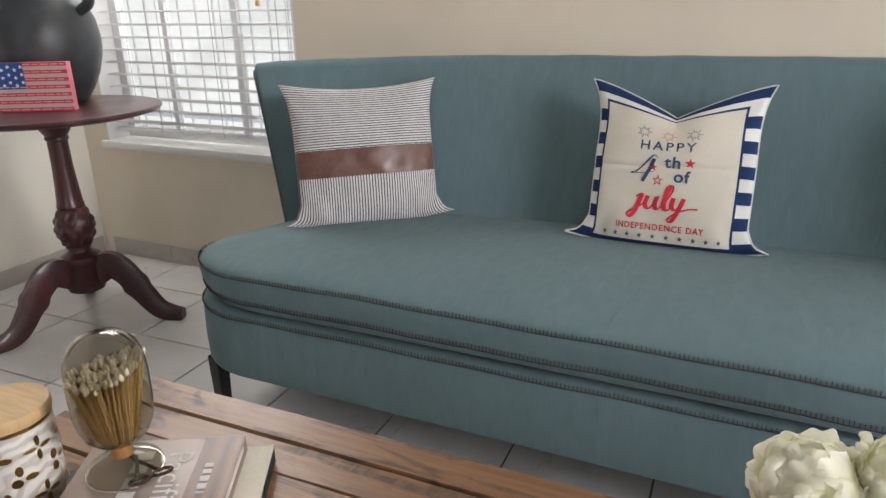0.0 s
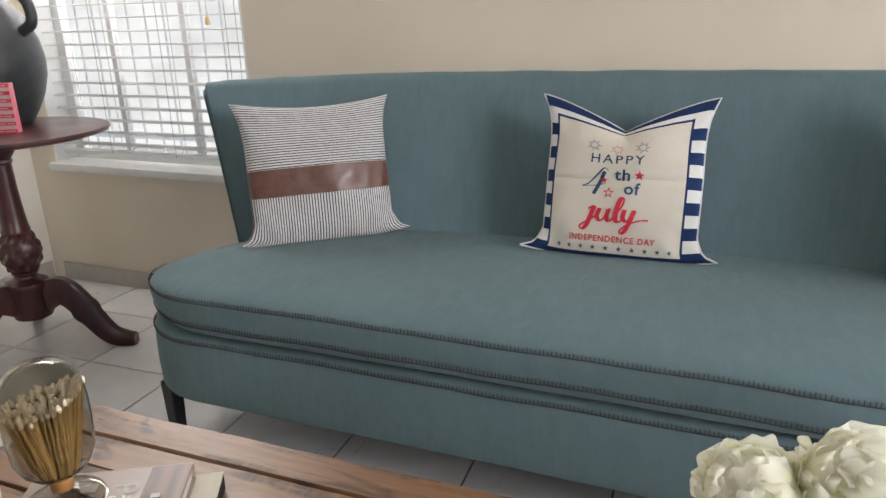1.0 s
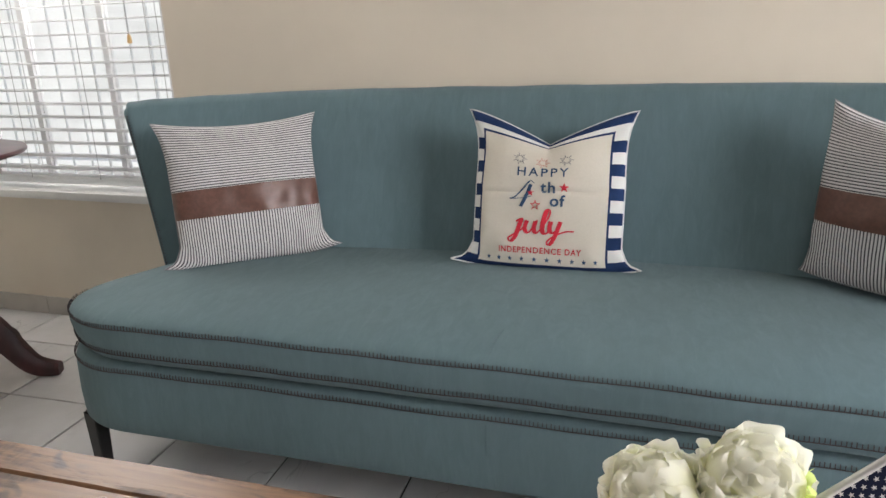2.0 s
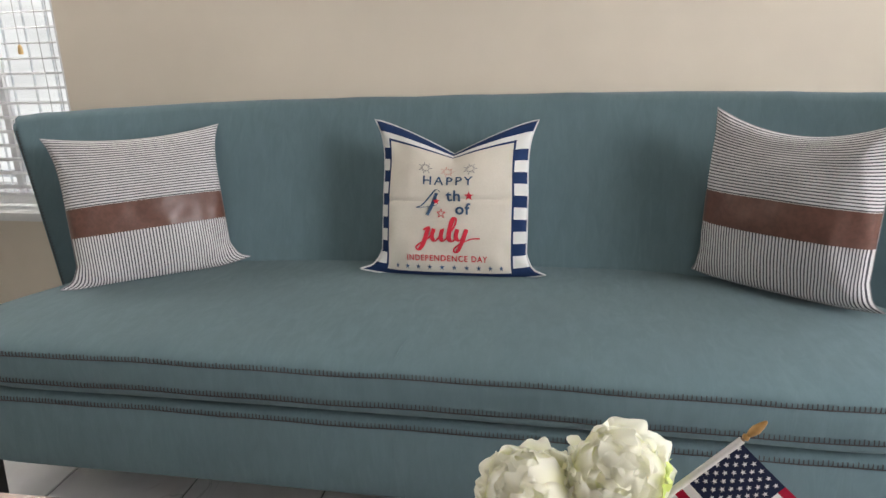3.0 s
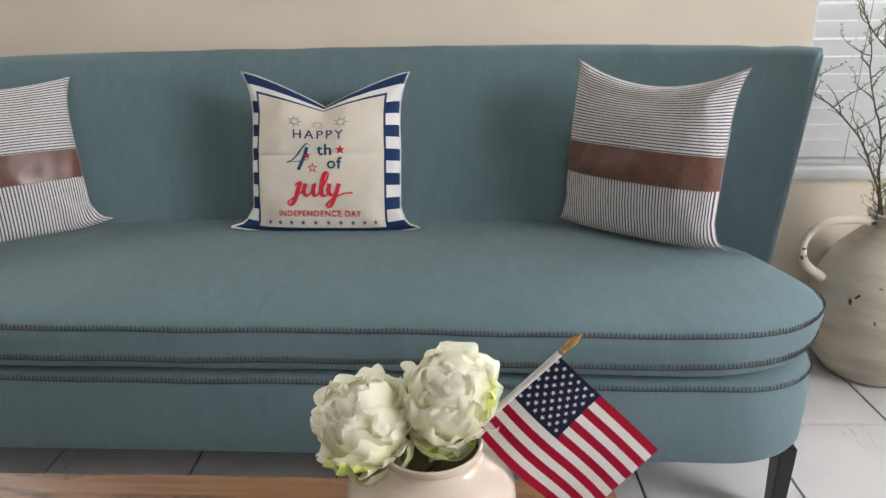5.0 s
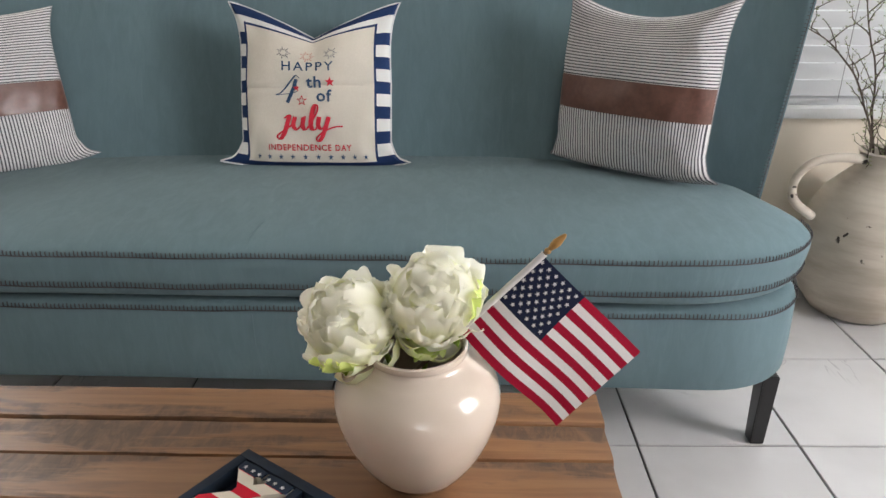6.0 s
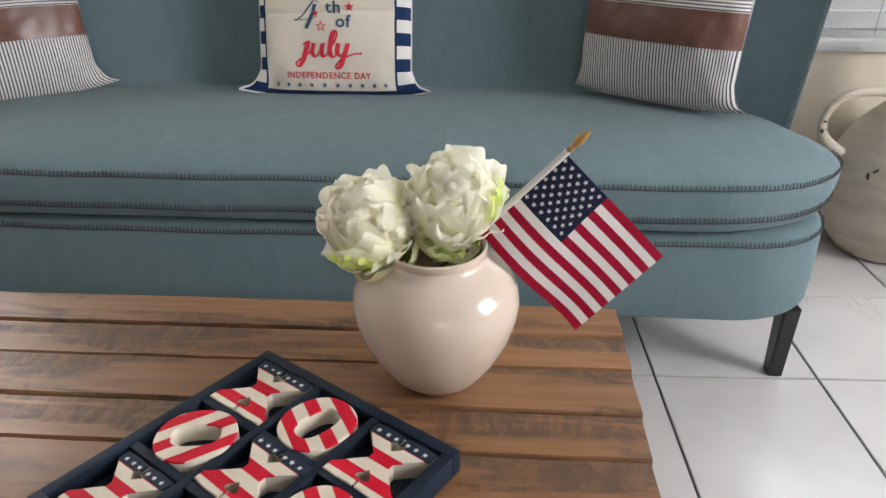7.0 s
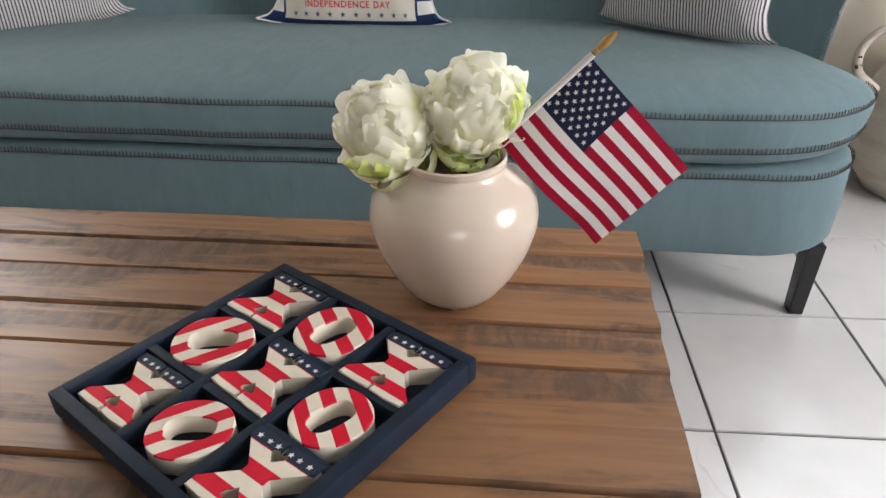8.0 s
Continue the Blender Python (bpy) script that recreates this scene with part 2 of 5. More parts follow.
def marbled_ceramic():
    m, nt, b = blank("swirled_white_ceramic")
    wv = nt.nodes.new("ShaderNodeTexWave")
    wv.wave_type = "RINGS"
    wv.inputs["Scale"].default_value = 26.0
    wv.inputs["Distortion"].default_value = 9.0
    wv.inputs["Detail"].default_value = 2.0
    nt.links.new(coords(nt), wv.inputs["Vector"])
    c = mixc(nt, ramp(nt, wv.outputs["Fac"], 0.3, 0.8), (0.72, 0.69, 0.64), (0.55, 0.51, 0.46))
    setc(nt, b, c, 0.35)
    bumped(nt, b, wv.outputs["Fac"], 0.5, 0.002)
    return m


def weathered_clay():
    m, nt, b = blank("weathered_cream_clay")
    band = tex(nt, coords(nt, (3, 3, 16)), 1.0, 5.0, 0.6)
    broad = tex(nt, coords(nt, (5, 5, 5)), 1.0, 4.0)
    pit = tex(nt, coords(nt, (34, 34, 34)), 1.0, 2.0)
    area = tex(nt, coords(nt, (7, 7, 7)), 1.0, 1.0)
    c = mixc(nt, ramp(nt, band, 0.3, 0.7), (0.40, 0.34, 0.27), (0.58, 0.52, 0.44))
    c = mixc(nt, mth(nt, "MULTIPLY", ramp(nt, broad, 0.45, 0.75), 0.5), c, (0.62, 0.58, 0.52))
    chip = mth(nt, "MULTIPLY", ramp(nt, pit, 0.66, 0.69), ramp(nt, area, 0.5, 0.56))
    c = mixc(nt, chip, c, (0.05, 0.04, 0.035))
    setc(nt, b, c, 0.75)
    bumped(nt, b, mth(nt, "SUBTRACT", band, chip), 0.3, 0.004)
    return m


TEAL = fabric_sofa()
THREAD = plain("brown_thread", (0.055, 0.048, 0.050), 0.8, scale=300)
EBONY = plain("black_lacquered_wood", (0.012, 0.011, 0.012), 0.3, scale=60, bump=0.05)
TICKING, CANVAS = fabric_striped(), fabric_printed()
BACKING = plain("white_cotton", (0.50, 0.50, 0.54), 0.9, scale=200, bump=0.2)
LEATHER = plain("tan_leather", (0.132, 0.058, 0.042), 0.38, scale=90, var=0.15, bump=0.25)
NAVY_INK = plain("navy_ink", (0.035, 0.085, 0.17), 0.8, scale=200, var=0.1)
RED_INK = plain("red_ink", (0.62, 0.02, 0.045), 0.8, scale=200, var=0.08)
PINK_INK = plain("pale_red_ink", (0.62, 0.30, 0.24), 0.8, scale=200, var=0.08)
GREY_INK = plain("grey_ink", (0.22, 0.22, 0.23), 0.8, scale=200, var=0.08)
PIPING = plain("pale_piping", (0.70, 0.69, 0.68), 0.85, scale=300)
SEAM = plain("grey_seam", (0.30, 0.29, 0.30), 0.9, scale=300)
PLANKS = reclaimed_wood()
TILE = floor_tile_mat()
GROUT = plain("dark_grout", (0.085, 0.082, 0.080), 0.9, scale=120, bump=0.3)
BASETILE = plain("beige_baseboard_tile", (0.46, 0.43, 0.39), 0.3, scale=14, var=0.05, bump=0.03, jitter=True)
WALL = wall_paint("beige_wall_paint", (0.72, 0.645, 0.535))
# unseen east and south walls: colour darkened to cut bounced light
SIDEWALL = wall_paint("dimmed_wall_paint", (0.54, 0.50, 0.44))
# lit copy of the side wall paint: the left window's light is in its colour
WESTWALL = wall_paint("lit_wall_paint", (0.74, 0.71, 0.64))
# white lowered so the unseen ceiling bounces less light
CEILING = wall_paint("dimmed_white_ceiling_paint", (0.64, 0.63, 0.60))
WHITE = plain("white_gloss_paint", (0.76, 0.76, 0.76), 0.35, scale=25, var=0.03, bump=0.03)
SLAT = plain("white_faux_wood_slat", (0.80, 0.80, 0.80), 0.4, scale=20, var=0.03, bump=0.03, jitter=True)
_nt = SLAT.node_tree
_tr, _mx = _nt.nodes.new("ShaderNodeBsdfTranslucent"), _nt.nodes.new("ShaderNodeMixShader")
_tr.inputs[0].default_value, _mx.inputs[0].default_value = (0.85, 0.85, 0.85, 1), 0.5
_nt.links.new(_nt.nodes["Principled BSDF"].outputs[0], _mx.inputs[1])
_nt.links.new(_tr.outputs[0], _mx.inputs[2])
_nt.links.new(_mx.outputs[0], _nt.nodes["Material Output"].inputs[0])
CORD = plain("grey_cord", (0.32, 0.31, 0.30), 0.9, scale=300)
MARBLE = plain("pale_marble_sill", (0.74, 0.74, 0.73), 0.3, scale=9, var=0.07, bump=0.02)
PANE = sheer("window_glass", (0.97, 0.99, 0.99), 0.0)
MAHOGANY = plain("dark_mahogany", (0.056, 0.011, 0.013), 0.36, scale=26, var=0.4, bump=0.05, stretch=(1, 1, 0.25), coat=0.25)
URN = plain("charcoal_glazed_clay", (0.035, 0.039, 0.044), 0.42, scale=18, var=0.25, bump=0.12)
CREAM = plain("glazed_cream_ceramic", (0.62, 0.525, 0.435), 0.22, scale=16, var=0.025, bump=0.015, coat=0.8)
CREAM.node_tree.nodes["Principled BSDF"].inputs["Coat Roughness"].default_value = 0.03
CLAY = weathered_clay()
BARK = plain("brown_twig_bark", (0.10, 0.075, 0.055), 0.85, scale=90, var=0.3, bump=0.4)
BUD = plain("pale_green_buds", (0.30, 0.34, 0.17), 0.75, scale=60, var=0.25)
GOLD = plain("brushed_gold", (0.52, 0.33, 0.12), 0.3, 1.0, scale=80, var=0.12)
BRASS = plain("gilt_wood", (0.40, 0.22, 0.07), 0.4, 0.3, scale=60, var=0.15)
STAFF = plain("brown_wooden_dowel", (0.19, 0.12, 0.07), 0.55, scale=60, var=0.15)
HEM = plain("white_flag_hem", (0.66, 0.64, 0.63), 0.85, scale=250, var=0.05)
TRAY = plain("navy_painted_wood", (0.008, 0.017, 0.034), 0.6, scale=40, var=0.25, bump=0.12)
TRAY.node_tree.nodes["Principled BSDF"].inputs["Specular IOR Level"].default_value = 0.22
SMOKE = sheer("smoked_glass", (0.72, 0.70, 0.64), 0.0, 1.2)
MATCHWOOD = plain("pale_matchstick_wood", (0.70, 0.48, 0.21), 0.7, scale=80, var=0.2)
MATCHTIP = plain("buff_match_heads", (0.88, 0.78, 0.62), 0.9, scale=200, var=0.12, bump=0.4)
CORK = plain("amber_cork", (0.30, 0.14, 0.04), 0.6, scale=60, var=0.2)
LIDWOOD = plain("pale_beech_lid", (0.62, 0.42, 0.21), 0.45, scale=18, var=0.14, stretch=(1, 7, 1), bump=0.05)
SWIRL = marbled_ceramic()
PAPER = plain("cream_paper_pages", (0.58, 0.54, 0.47), 0.9, scale=120, var=0.06, stretch=(1, 1, 9))
COVER_PALE = plain("blush_book_cover", (0.34, 0.26, 0.22), 0.42, scale=9, var=0.06)
COVER_CREAM = plain("cream_book_cloth", (0.62, 0.58, 0.49), 0.8, scale=120, var=0.05)
COVER_BROWN = plain("brown_photo_print", (0.15, 0.075, 0.052), 0.4, scale=6, var=0.6, stretch=(0.5, 9, 1))
BLACK = plain("black_card", (0.016, 0.016, 0.018), 0.6, scale=60)
WHITE_INK = plain("white_ink", (0.74, 0.72, 0.70), 0.7, scale=200, var=0.05)
STEEL = plain("dark_bronze_steel", (0.14, 0.11, 0.08), 0.25, 1.0, scale=60, var=0.1)
BLUSH = plain("blush_painted_edge", (0.62, 0.16, 0.20), 0.5, scale=60, var=0.05)
LEAFGREEN = plain("silk_leaf_green", (0.30, 0.42, 0.06), 0.7, scale=60, var=0.2)


def petal_mat(name, tip, root_tint):
    m, nt, b = blank(name)
    oi = nt.nodes.new("ShaderNodeObjectInfo")
    tc = nt.nodes.new("ShaderNodeTexCoord")
    s = nt.nodes.new("ShaderNodeSeparateXYZ")
    nt.links.new(tc.outputs["UV"], s.inputs[0])
    vein = tex(nt, coords(nt, (26, 3, 1), "UV", jitter=True), 1.0, 3.0)
    root = mth(nt, "SUBTRACT", 1.0, ramp(nt, s.outputs[1], 0.15, 0.95))
    c = mixc(nt, oi.outputs["Random"], tone(tip, 0.98), tip)
    c = mixc(nt, mth(nt, "MULTIPLY", root, 0.62), c, root_tint)
    c = mixc(nt, mth(nt, "MULTIPLY", ramp(nt, vein, 0.45, 0.8), 0.06), c, tone(tip, 0.9))
    setc(nt, b, c, 0.6)
    b.inputs["Specular IOR Level"].default_value = 0.2
    tr = nt.nodes.new("ShaderNodeBsdfTranslucent")
    nt.links.new(c, tr.inputs[0])
    mx = nt.nodes.new("ShaderNodeMixShader")
    mx.inputs[0].default_value = 0.62
    nt.links.new(b.outputs[0], mx.inputs[1])
    nt.links.new(tr.outputs[0], mx.inputs[2])
    nt.links.new(mx.outputs[0], nt.nodes["Material Output"].inputs[0])
    bumped(nt, b, vein, 0.12, 0.001)
    return m


PETAL = petal_mat("silk_petal", (1.0, 0.99, 0.91), (0.98, 1.0, 0.60))


def glow(name, color, strength):
    m, nt, b = blank(name)
    e = nt.nodes.new("ShaderNodeEmission")
    v = tex(nt, coords(nt, (1.2, 1.2, 2.0)), 1.0, 3.0)
    c = mixc(nt, ramp(nt, v, 0.35, 0.65), tone(color, 0.86), color)
    nt.links.new(c, e.inputs[0])
    e.inputs[1].default_value = strength
    nt.links.new(e.outputs[0], nt.nodes["Material Output"].inputs[0])
    return m


HAZE = glow("bright_outdoors", (1.0, 0.99, 0.98), 1.0)

# ---- mesh helpers ----


def link(name, bm, material, smooth=True):
    me = bpy.data.meshes.new(name)
    bmesh.ops.recalc_face_normals(bm, faces=bm.faces)
    for f in bm.faces:
        f.smooth = smooth
    bm.to_mesh(me)
    bm.free()
    me.materials.append(material)
    if smooth:
        me.set_sharp_from_angle(angle=radians(40))
    return new(name, me)


def part(name, bm, material, parent, label="", m=None, smooth=True):
    ob = link(name, bm, material, smooth)
    ob.parent = parent
    if m is not None:
        ob.matrix_local = m
    if label:
        tagged(ob, label)
    return ob


def share(name, me, parent, m):
    ob = new(name, me)
    ob.parent = parent
    ob.matrix_local = m
    return ob


def thing(name, m, label, category, group="", kind=""):
    ob = new(name)
    ob.empty_display_size = 0.05
    ob.matrix_world = m
    return tagged(ob, label, category, group, kind)


def box(bm, lo, hi, bevel=0.0, seg=2):
    c = [(a + b) / 2 for a, b in zip(lo, hi)]
    r = bmesh.ops.create_cube(bm, size=1, matrix=Matrix.LocRotScale(c, None, [b - a for a, b in zip(lo, hi)]))
    if bevel:
        es = list({e for v in r["verts"] for e in v.link_edges})
        bmesh.ops.bevel(bm, geom=es, offset=bevel, segments=seg, affect="EDGES", profile=0.6)
    return bm


def boxed(lo, hi, bevel=0.0, seg=2):
    return box(bmesh.new(), lo, hi, bevel, seg)


def rings(bm, loops, closed_low=True, closed_high=True):
    """Skins closed loops of equal count."""
    vs = [[bm.verts.new(p) for p in lp] for lp in loops]
    n = len(vs[0])
    for a, b in zip(vs, vs[1:]):
        for i in range(n):
            bm.faces.new((a[i], a[(i + 1) % n], b[(i + 1) % n], b[i]))
    if closed_low:
        bm.faces.new(vs[0][::-1])
    if closed_high:
        bm.faces.new(vs[-1])
    return bm


def lathe(profile, n=40, bm=None, at=(0, 0, 0), caps=(True, True)):
    bm = bm or bmesh.new()
    loops = [[(at[0] + r * math.cos(2 * math.pi * i / n), at[1] + r * math.sin(2 * math.pi * i / n), at[2] + z) for i in range(n)] for r, z in profile]
    return rings(bm, loops, *caps)


def spline(pts, n):
    """Points evenly stepped along a Catmull-Rom curve."""
    p = [Vector(q) for q in pts]
    p = [2 * p[0] - p[1]] + p + [2 * p[-1] - p[-2]]
    out = []
    for k in range(n + 1):
        s = k / n * (len(p) - 3)
        i = min(int(s), len(p) - 4)
        t = s - i
        a, b, c, d = p[i:i + 4]
        out.append(0.5 * ((2 * b) + (c - a) * t + (2 * a - 5 * b + 4 * c - d) * t * t + (3 * b - a - 3 * c + d) * t ** 3))
    return out


def tube(pts, radius, n=8, bm=None):
    """A round bar along points; radius is a number or a function of 0..1."""
    bm = bm or bmesh.new()
    p = [Vector(q) for q in pts]
    loops, side = [], None
    for i, q in enumerate(p):
        d = (p[min(i + 1, len(p) - 1)] - p[max(i - 1, 0)]).normalized()
        if side is None:
            side = d.orthogonal().normalized()
        side = (side - d * side.dot(d)).normalized()
        up = d.cross(side)
        r = radius(i / (len(p) - 1)) if callable(radius) else radius
        loops.append([q + r * (math.cos(2 * math.pi * k / n) * side + math.sin(2 * math.pi * k / n) * up) for k in range(n)])
    return rings(bm, loops)


def sheet(fn, nu, nv, bm=None):
    """A surface fn(u, v) over the unit square, with that square as its UV map."""
    bm = bm or bmesh.new()
    uv = bm.loops.layers.uv.verify()
    vs = [[bm.verts.new(fn(i / nu, j / nv)) for i in range(nu + 1)] for j in range(nv + 1)]
    for j in range(nv):
        for i in range(nu):
            f = bm.faces.new((vs[j][i], vs[j][i + 1], vs[j + 1][i + 1], vs[j + 1][i]))
            for lp, (a, b) in zip(f.loops, ((i, j), (i + 1, j), (i + 1, j + 1), (i, j + 1))):
                lp[uv].uv = (a / nu, b / nv)
    return bm


def slab(outline, z0, z1, bm=None, bevel=0.0):
    """A plate of the given outline between two heights."""
    bm = bm or bmesh.new()
    lo = [bm.verts.new((x, y, z0)) for x, y in outline]
    hi = [bm.verts.new((x, y, z1)) for x, y in outline]
    n = len(outline)
    bm.faces.new(lo[::-1])
    top = bm.faces.new(hi)
    for i in range(n):
        bm.faces.new((lo[i], lo[(i + 1) % n], hi[(i + 1) % n], hi[i]))
    if bevel:
        bmesh.ops.bevel(bm, geom=list(top.edges), offset=bevel, segments=2, affect="EDGES")
    return bm


def star(r, cx=0.0, cy=0.0, inner=0.4):
    return [(cx + (r if k % 2 == 0 else r * inner) * math.sin(math.pi * k / 5), cy + (r if k % 2 == 0 else r * inner) * math.cos(math.pi * k / 5)) for k in range(10)]


def lettering(body, size, spaced=1.0, bold=0.0):
    """The flat triangles of a line of text in the built-in font, centred: a list of polygons in the plane."""
    cu = bpy.data.curves.new("text", "FONT")
    cu.body, cu.size, cu.align_x, cu.resolution_u, cu.space_character, cu.offset = body, size, "CENTER", 3, spaced, bold
    ob = new("text", cu)
    dg = bpy.context.evaluated_depsgraph_get()
    me = bpy.data.meshes.new_from_object(ob.evaluated_get(dg))
    polys = [[tuple(me.vertices[i].co[:2]) for i in p.vertices] for p in me.polygons]
    bpy.data.objects.remove(ob)
    bpy.data.curves.remove(cu)
    bpy.data.meshes.remove(me)
    return polys


def brush(pts, width, n=40):
    """A pen stroke of changing width along points, as quads in the plane."""
    p = spline([(x, y, 0) for x, y in pts], n)
    out, last = [], None
    for i, q in enumerate(p):
        d = (p[min(i + 1, n)] - p[max(i - 1, 0)])
        d = d.normalized() if d.length > 1e-9 else Vector((1, 0, 0))
        w = width * (0.35 + 0.65 * max(0.0, -d.y * 0.9 + d.x * 0.1)) if d.y < 0.1 else width * 0.35
        s = Vector((-d.y, d.x, 0)) * (w / 2)
        cur = ((q + s).xy[:], (q - s).xy[:])
        if last:
            out.append([last[0], last[1], cur[1], cur[0]])
        last = cur
    return out


def printed(polys, fn, lift, bm=None):
    """Lays flat polygons on a surface: fn(x, y) gives the place, lift the height of the ink above it."""
    bm = bm or bmesh.new()
    for poly in polys:
        pts = [Vector(fn(x, y)) + Vector(lift) for x, y in poly]
        try:
            bm.faces.new([bm.verts.new(q) for q in pts])
        except ValueError:
            pass
    return bm

# ---- the room ----
X0, X1, Y0, Y1, H = -2.57, 2.95, -5.2, 2.14, 2.5
WL = (-2.43, -1.435, 0.50, 2.05)
WR = (1.155, 2.32, 0.53, 2.05)


def structure(name, boxes, material, label, category):
    bm = bmesh.new()
    for lo, hi in boxes:
        box(bm, lo, hi)
    return tagged(link(name, bm, material, False), label, category, kind="structure")


T = 0.16
structure("wall_north", [
    ((X0 - T, Y1, 0), (WL[0], Y1 + T, H)), ((WL[1], Y1, 0), (WR[0], Y1 + T, H)), ((WR[1], Y1, 0), (X1 + T, Y1 + T, H)),
    ((WL[0], Y1, 0), (WL[1], Y1 + T, WL[2])), ((WL[0], Y1, WL[3]), (WL[1], Y1 + T, H)),
    ((WR[0], Y1, 0), (WR[1], Y1 + T, WR[2])), ((WR[0], Y1, WR[3]), (WR[1], Y1 + T, H))],
    WALL, "beige painted plaster wall with two window openings", "wall")
structure("wall_west", [((X0 - T, Y0, 0), (X0, Y1, H))], WESTWALL, "pale plaster side wall, paint lightened for window light", "wall")
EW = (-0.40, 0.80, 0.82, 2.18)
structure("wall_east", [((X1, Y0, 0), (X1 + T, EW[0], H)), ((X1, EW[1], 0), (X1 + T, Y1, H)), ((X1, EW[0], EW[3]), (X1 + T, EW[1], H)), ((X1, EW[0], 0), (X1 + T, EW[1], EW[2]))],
          SIDEWALL, "painted plaster wall with a window opening, darkened to cut bounce", "wall")
# unseen wall, set far back to cut bounce; opening invented for the rear fill lamp
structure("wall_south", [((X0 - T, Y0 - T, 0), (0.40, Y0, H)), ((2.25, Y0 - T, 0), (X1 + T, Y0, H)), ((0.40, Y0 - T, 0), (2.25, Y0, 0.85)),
                         ((0.40, Y0 - T, 2.15), (2.25, Y0, H))], SIDEWALL, "painted plaster wall with a window opening, darkened to cut bounce", "wall")
structure("ceiling", [((X0 - T, Y0 - T, H), (X1 + T, Y1 + T, H + 0.12))], CEILING, "plain white plaster ceiling, dimmed to cut bounce", "ceiling")
structure("backdrop", [((-9, 6.0, -1.5), (9, 6.1, 6))], HAZE, "bright hazy outdoors beyond the windows", "backdrop")
structure("ground", [((-60, -60, -0.32), (60, 60, -0.22))], plain("pale_patio_concrete", (0.42, 0.41, 0.39), 0.9, scale=6), "pale concrete ground outside the house", "ground")


def window(name, x0, x1, z0, z1, y, cross):
    w = thing(name, pose((x0 + x1) / 2, y, z0), "white metal window with clear panes", "window", kind="structure")
    hw, hh = (x1 - x0) / 2, z1 - z0
    part("window_frame", boxed((-hw, -0.02, 0), (-hw + 0.045, 0.02, hh)), WHITE, w)
    part("window_frame", boxed((hw - 0.045, -0.02, 0), (hw, 0.02, hh)), WHITE, w)
    part("window_frame", boxed((-hw + 0.045, -0.02, 0), (hw - 0.045, 0.02, 0.045)), WHITE, w)
    part("window_frame", boxed((-hw + 0.045, -0.02, hh - 0.045), (hw - 0.045, 0.02, hh)), WHITE, w)
    xs = [-hw + 0.045] + [c * hw for c in cross] + [hw - 0.045]
    for c in xs[1:-1]:
        part("mullion", boxed((c - 0.012, -0.015, 0.045), (c + 0.012, 0.015, hh - 0.045)), WHITE, w)
    for a, b in zip(xs, xs[1:]):
        p = part("pane", boxed((a + 0.012, -0.003, 0.045), (b - 0.012, 0.003, hh - 0.045)), PANE, w)
        p.visible_shadow = False
    return w


window("window_1", WL[0], WL[1], WL[2], WL[3], Y1 + 0.125, (-0.42, 0.3))
window("window_2", WR[0], WR[1], WR[2], WR[3], Y1 + 0.125, (0.0,))
# invented window, fills the opening of the rear fill lamp
window("added_rear_window", 0.40, 2.25, 0.85, 2.15, Y0 - 0.12, (0.0,))
w4 = thing("window_4", pose(X1 + 0.025, 0.2, EW[2]), "white metal window with two clear panes", "window", kind="structure")
hh = EW[3] - EW[2]
for a, b, lo, hi in ((-0.60, -0.55, 0, hh), (0.55, 0.60, 0, hh), (-0.02, 0.02, 0.05, hh - 0.05), (-0.55, 0.55, 0, 0.05), (-0.55, 0.55, hh - 0.05, hh)):
    part("window_frame", boxed((-0.02, a, lo), (0.02, b, hi)), WHITE, w4)
for a, b in ((-0.55, -0.02), (0.02, 0.55)):
    part("pane", boxed((-0.004, a, 0.05), (0.004, b, hh - 0.05)), PANE, w4).visible_shadow = False


def sill(name, x0, x1, z, deep, out):
    tagged(link(name + "_inner", boxed((x0 + 0.001, Y1 - 0.002, z + 0.0005), (x1 - 0.001, Y1 + 0.104, z + 0.012)), MARBLE), "pale stone inner window ledge", "sill", kind="structure")
    tagged(link(name, boxed((x0 - 0.015, Y1 - out, z - 0.018), (x1 + 0.015, Y1 - 0.002, z + 0.012), 0.004), MARBLE), "pale stone window sill", "sill", kind="structure")


sill("window_sill_1", WL[0], WL[1], WL[2], 0.1, 0.028)
sill("window_sill_2", WR[0], WR[1], WR[2], 0.1, 0.028)


def reveal(name, x0, x1, z0, z1):
    bm = bmesh.new()
    for a, b in ((x0, x0 + 0.006), (x1 - 0.006, x1)):
        box(bm, (a, Y1 - 0.001, z0 + 0.0125), (b, Y1 + 0.104, z1))
    tagged(link(name, bm, WHITE, False), "white painted lining of a window reveal", "trim", kind="structure")


reveal("trim_1", *WL)
reveal("trim_2", *WR)


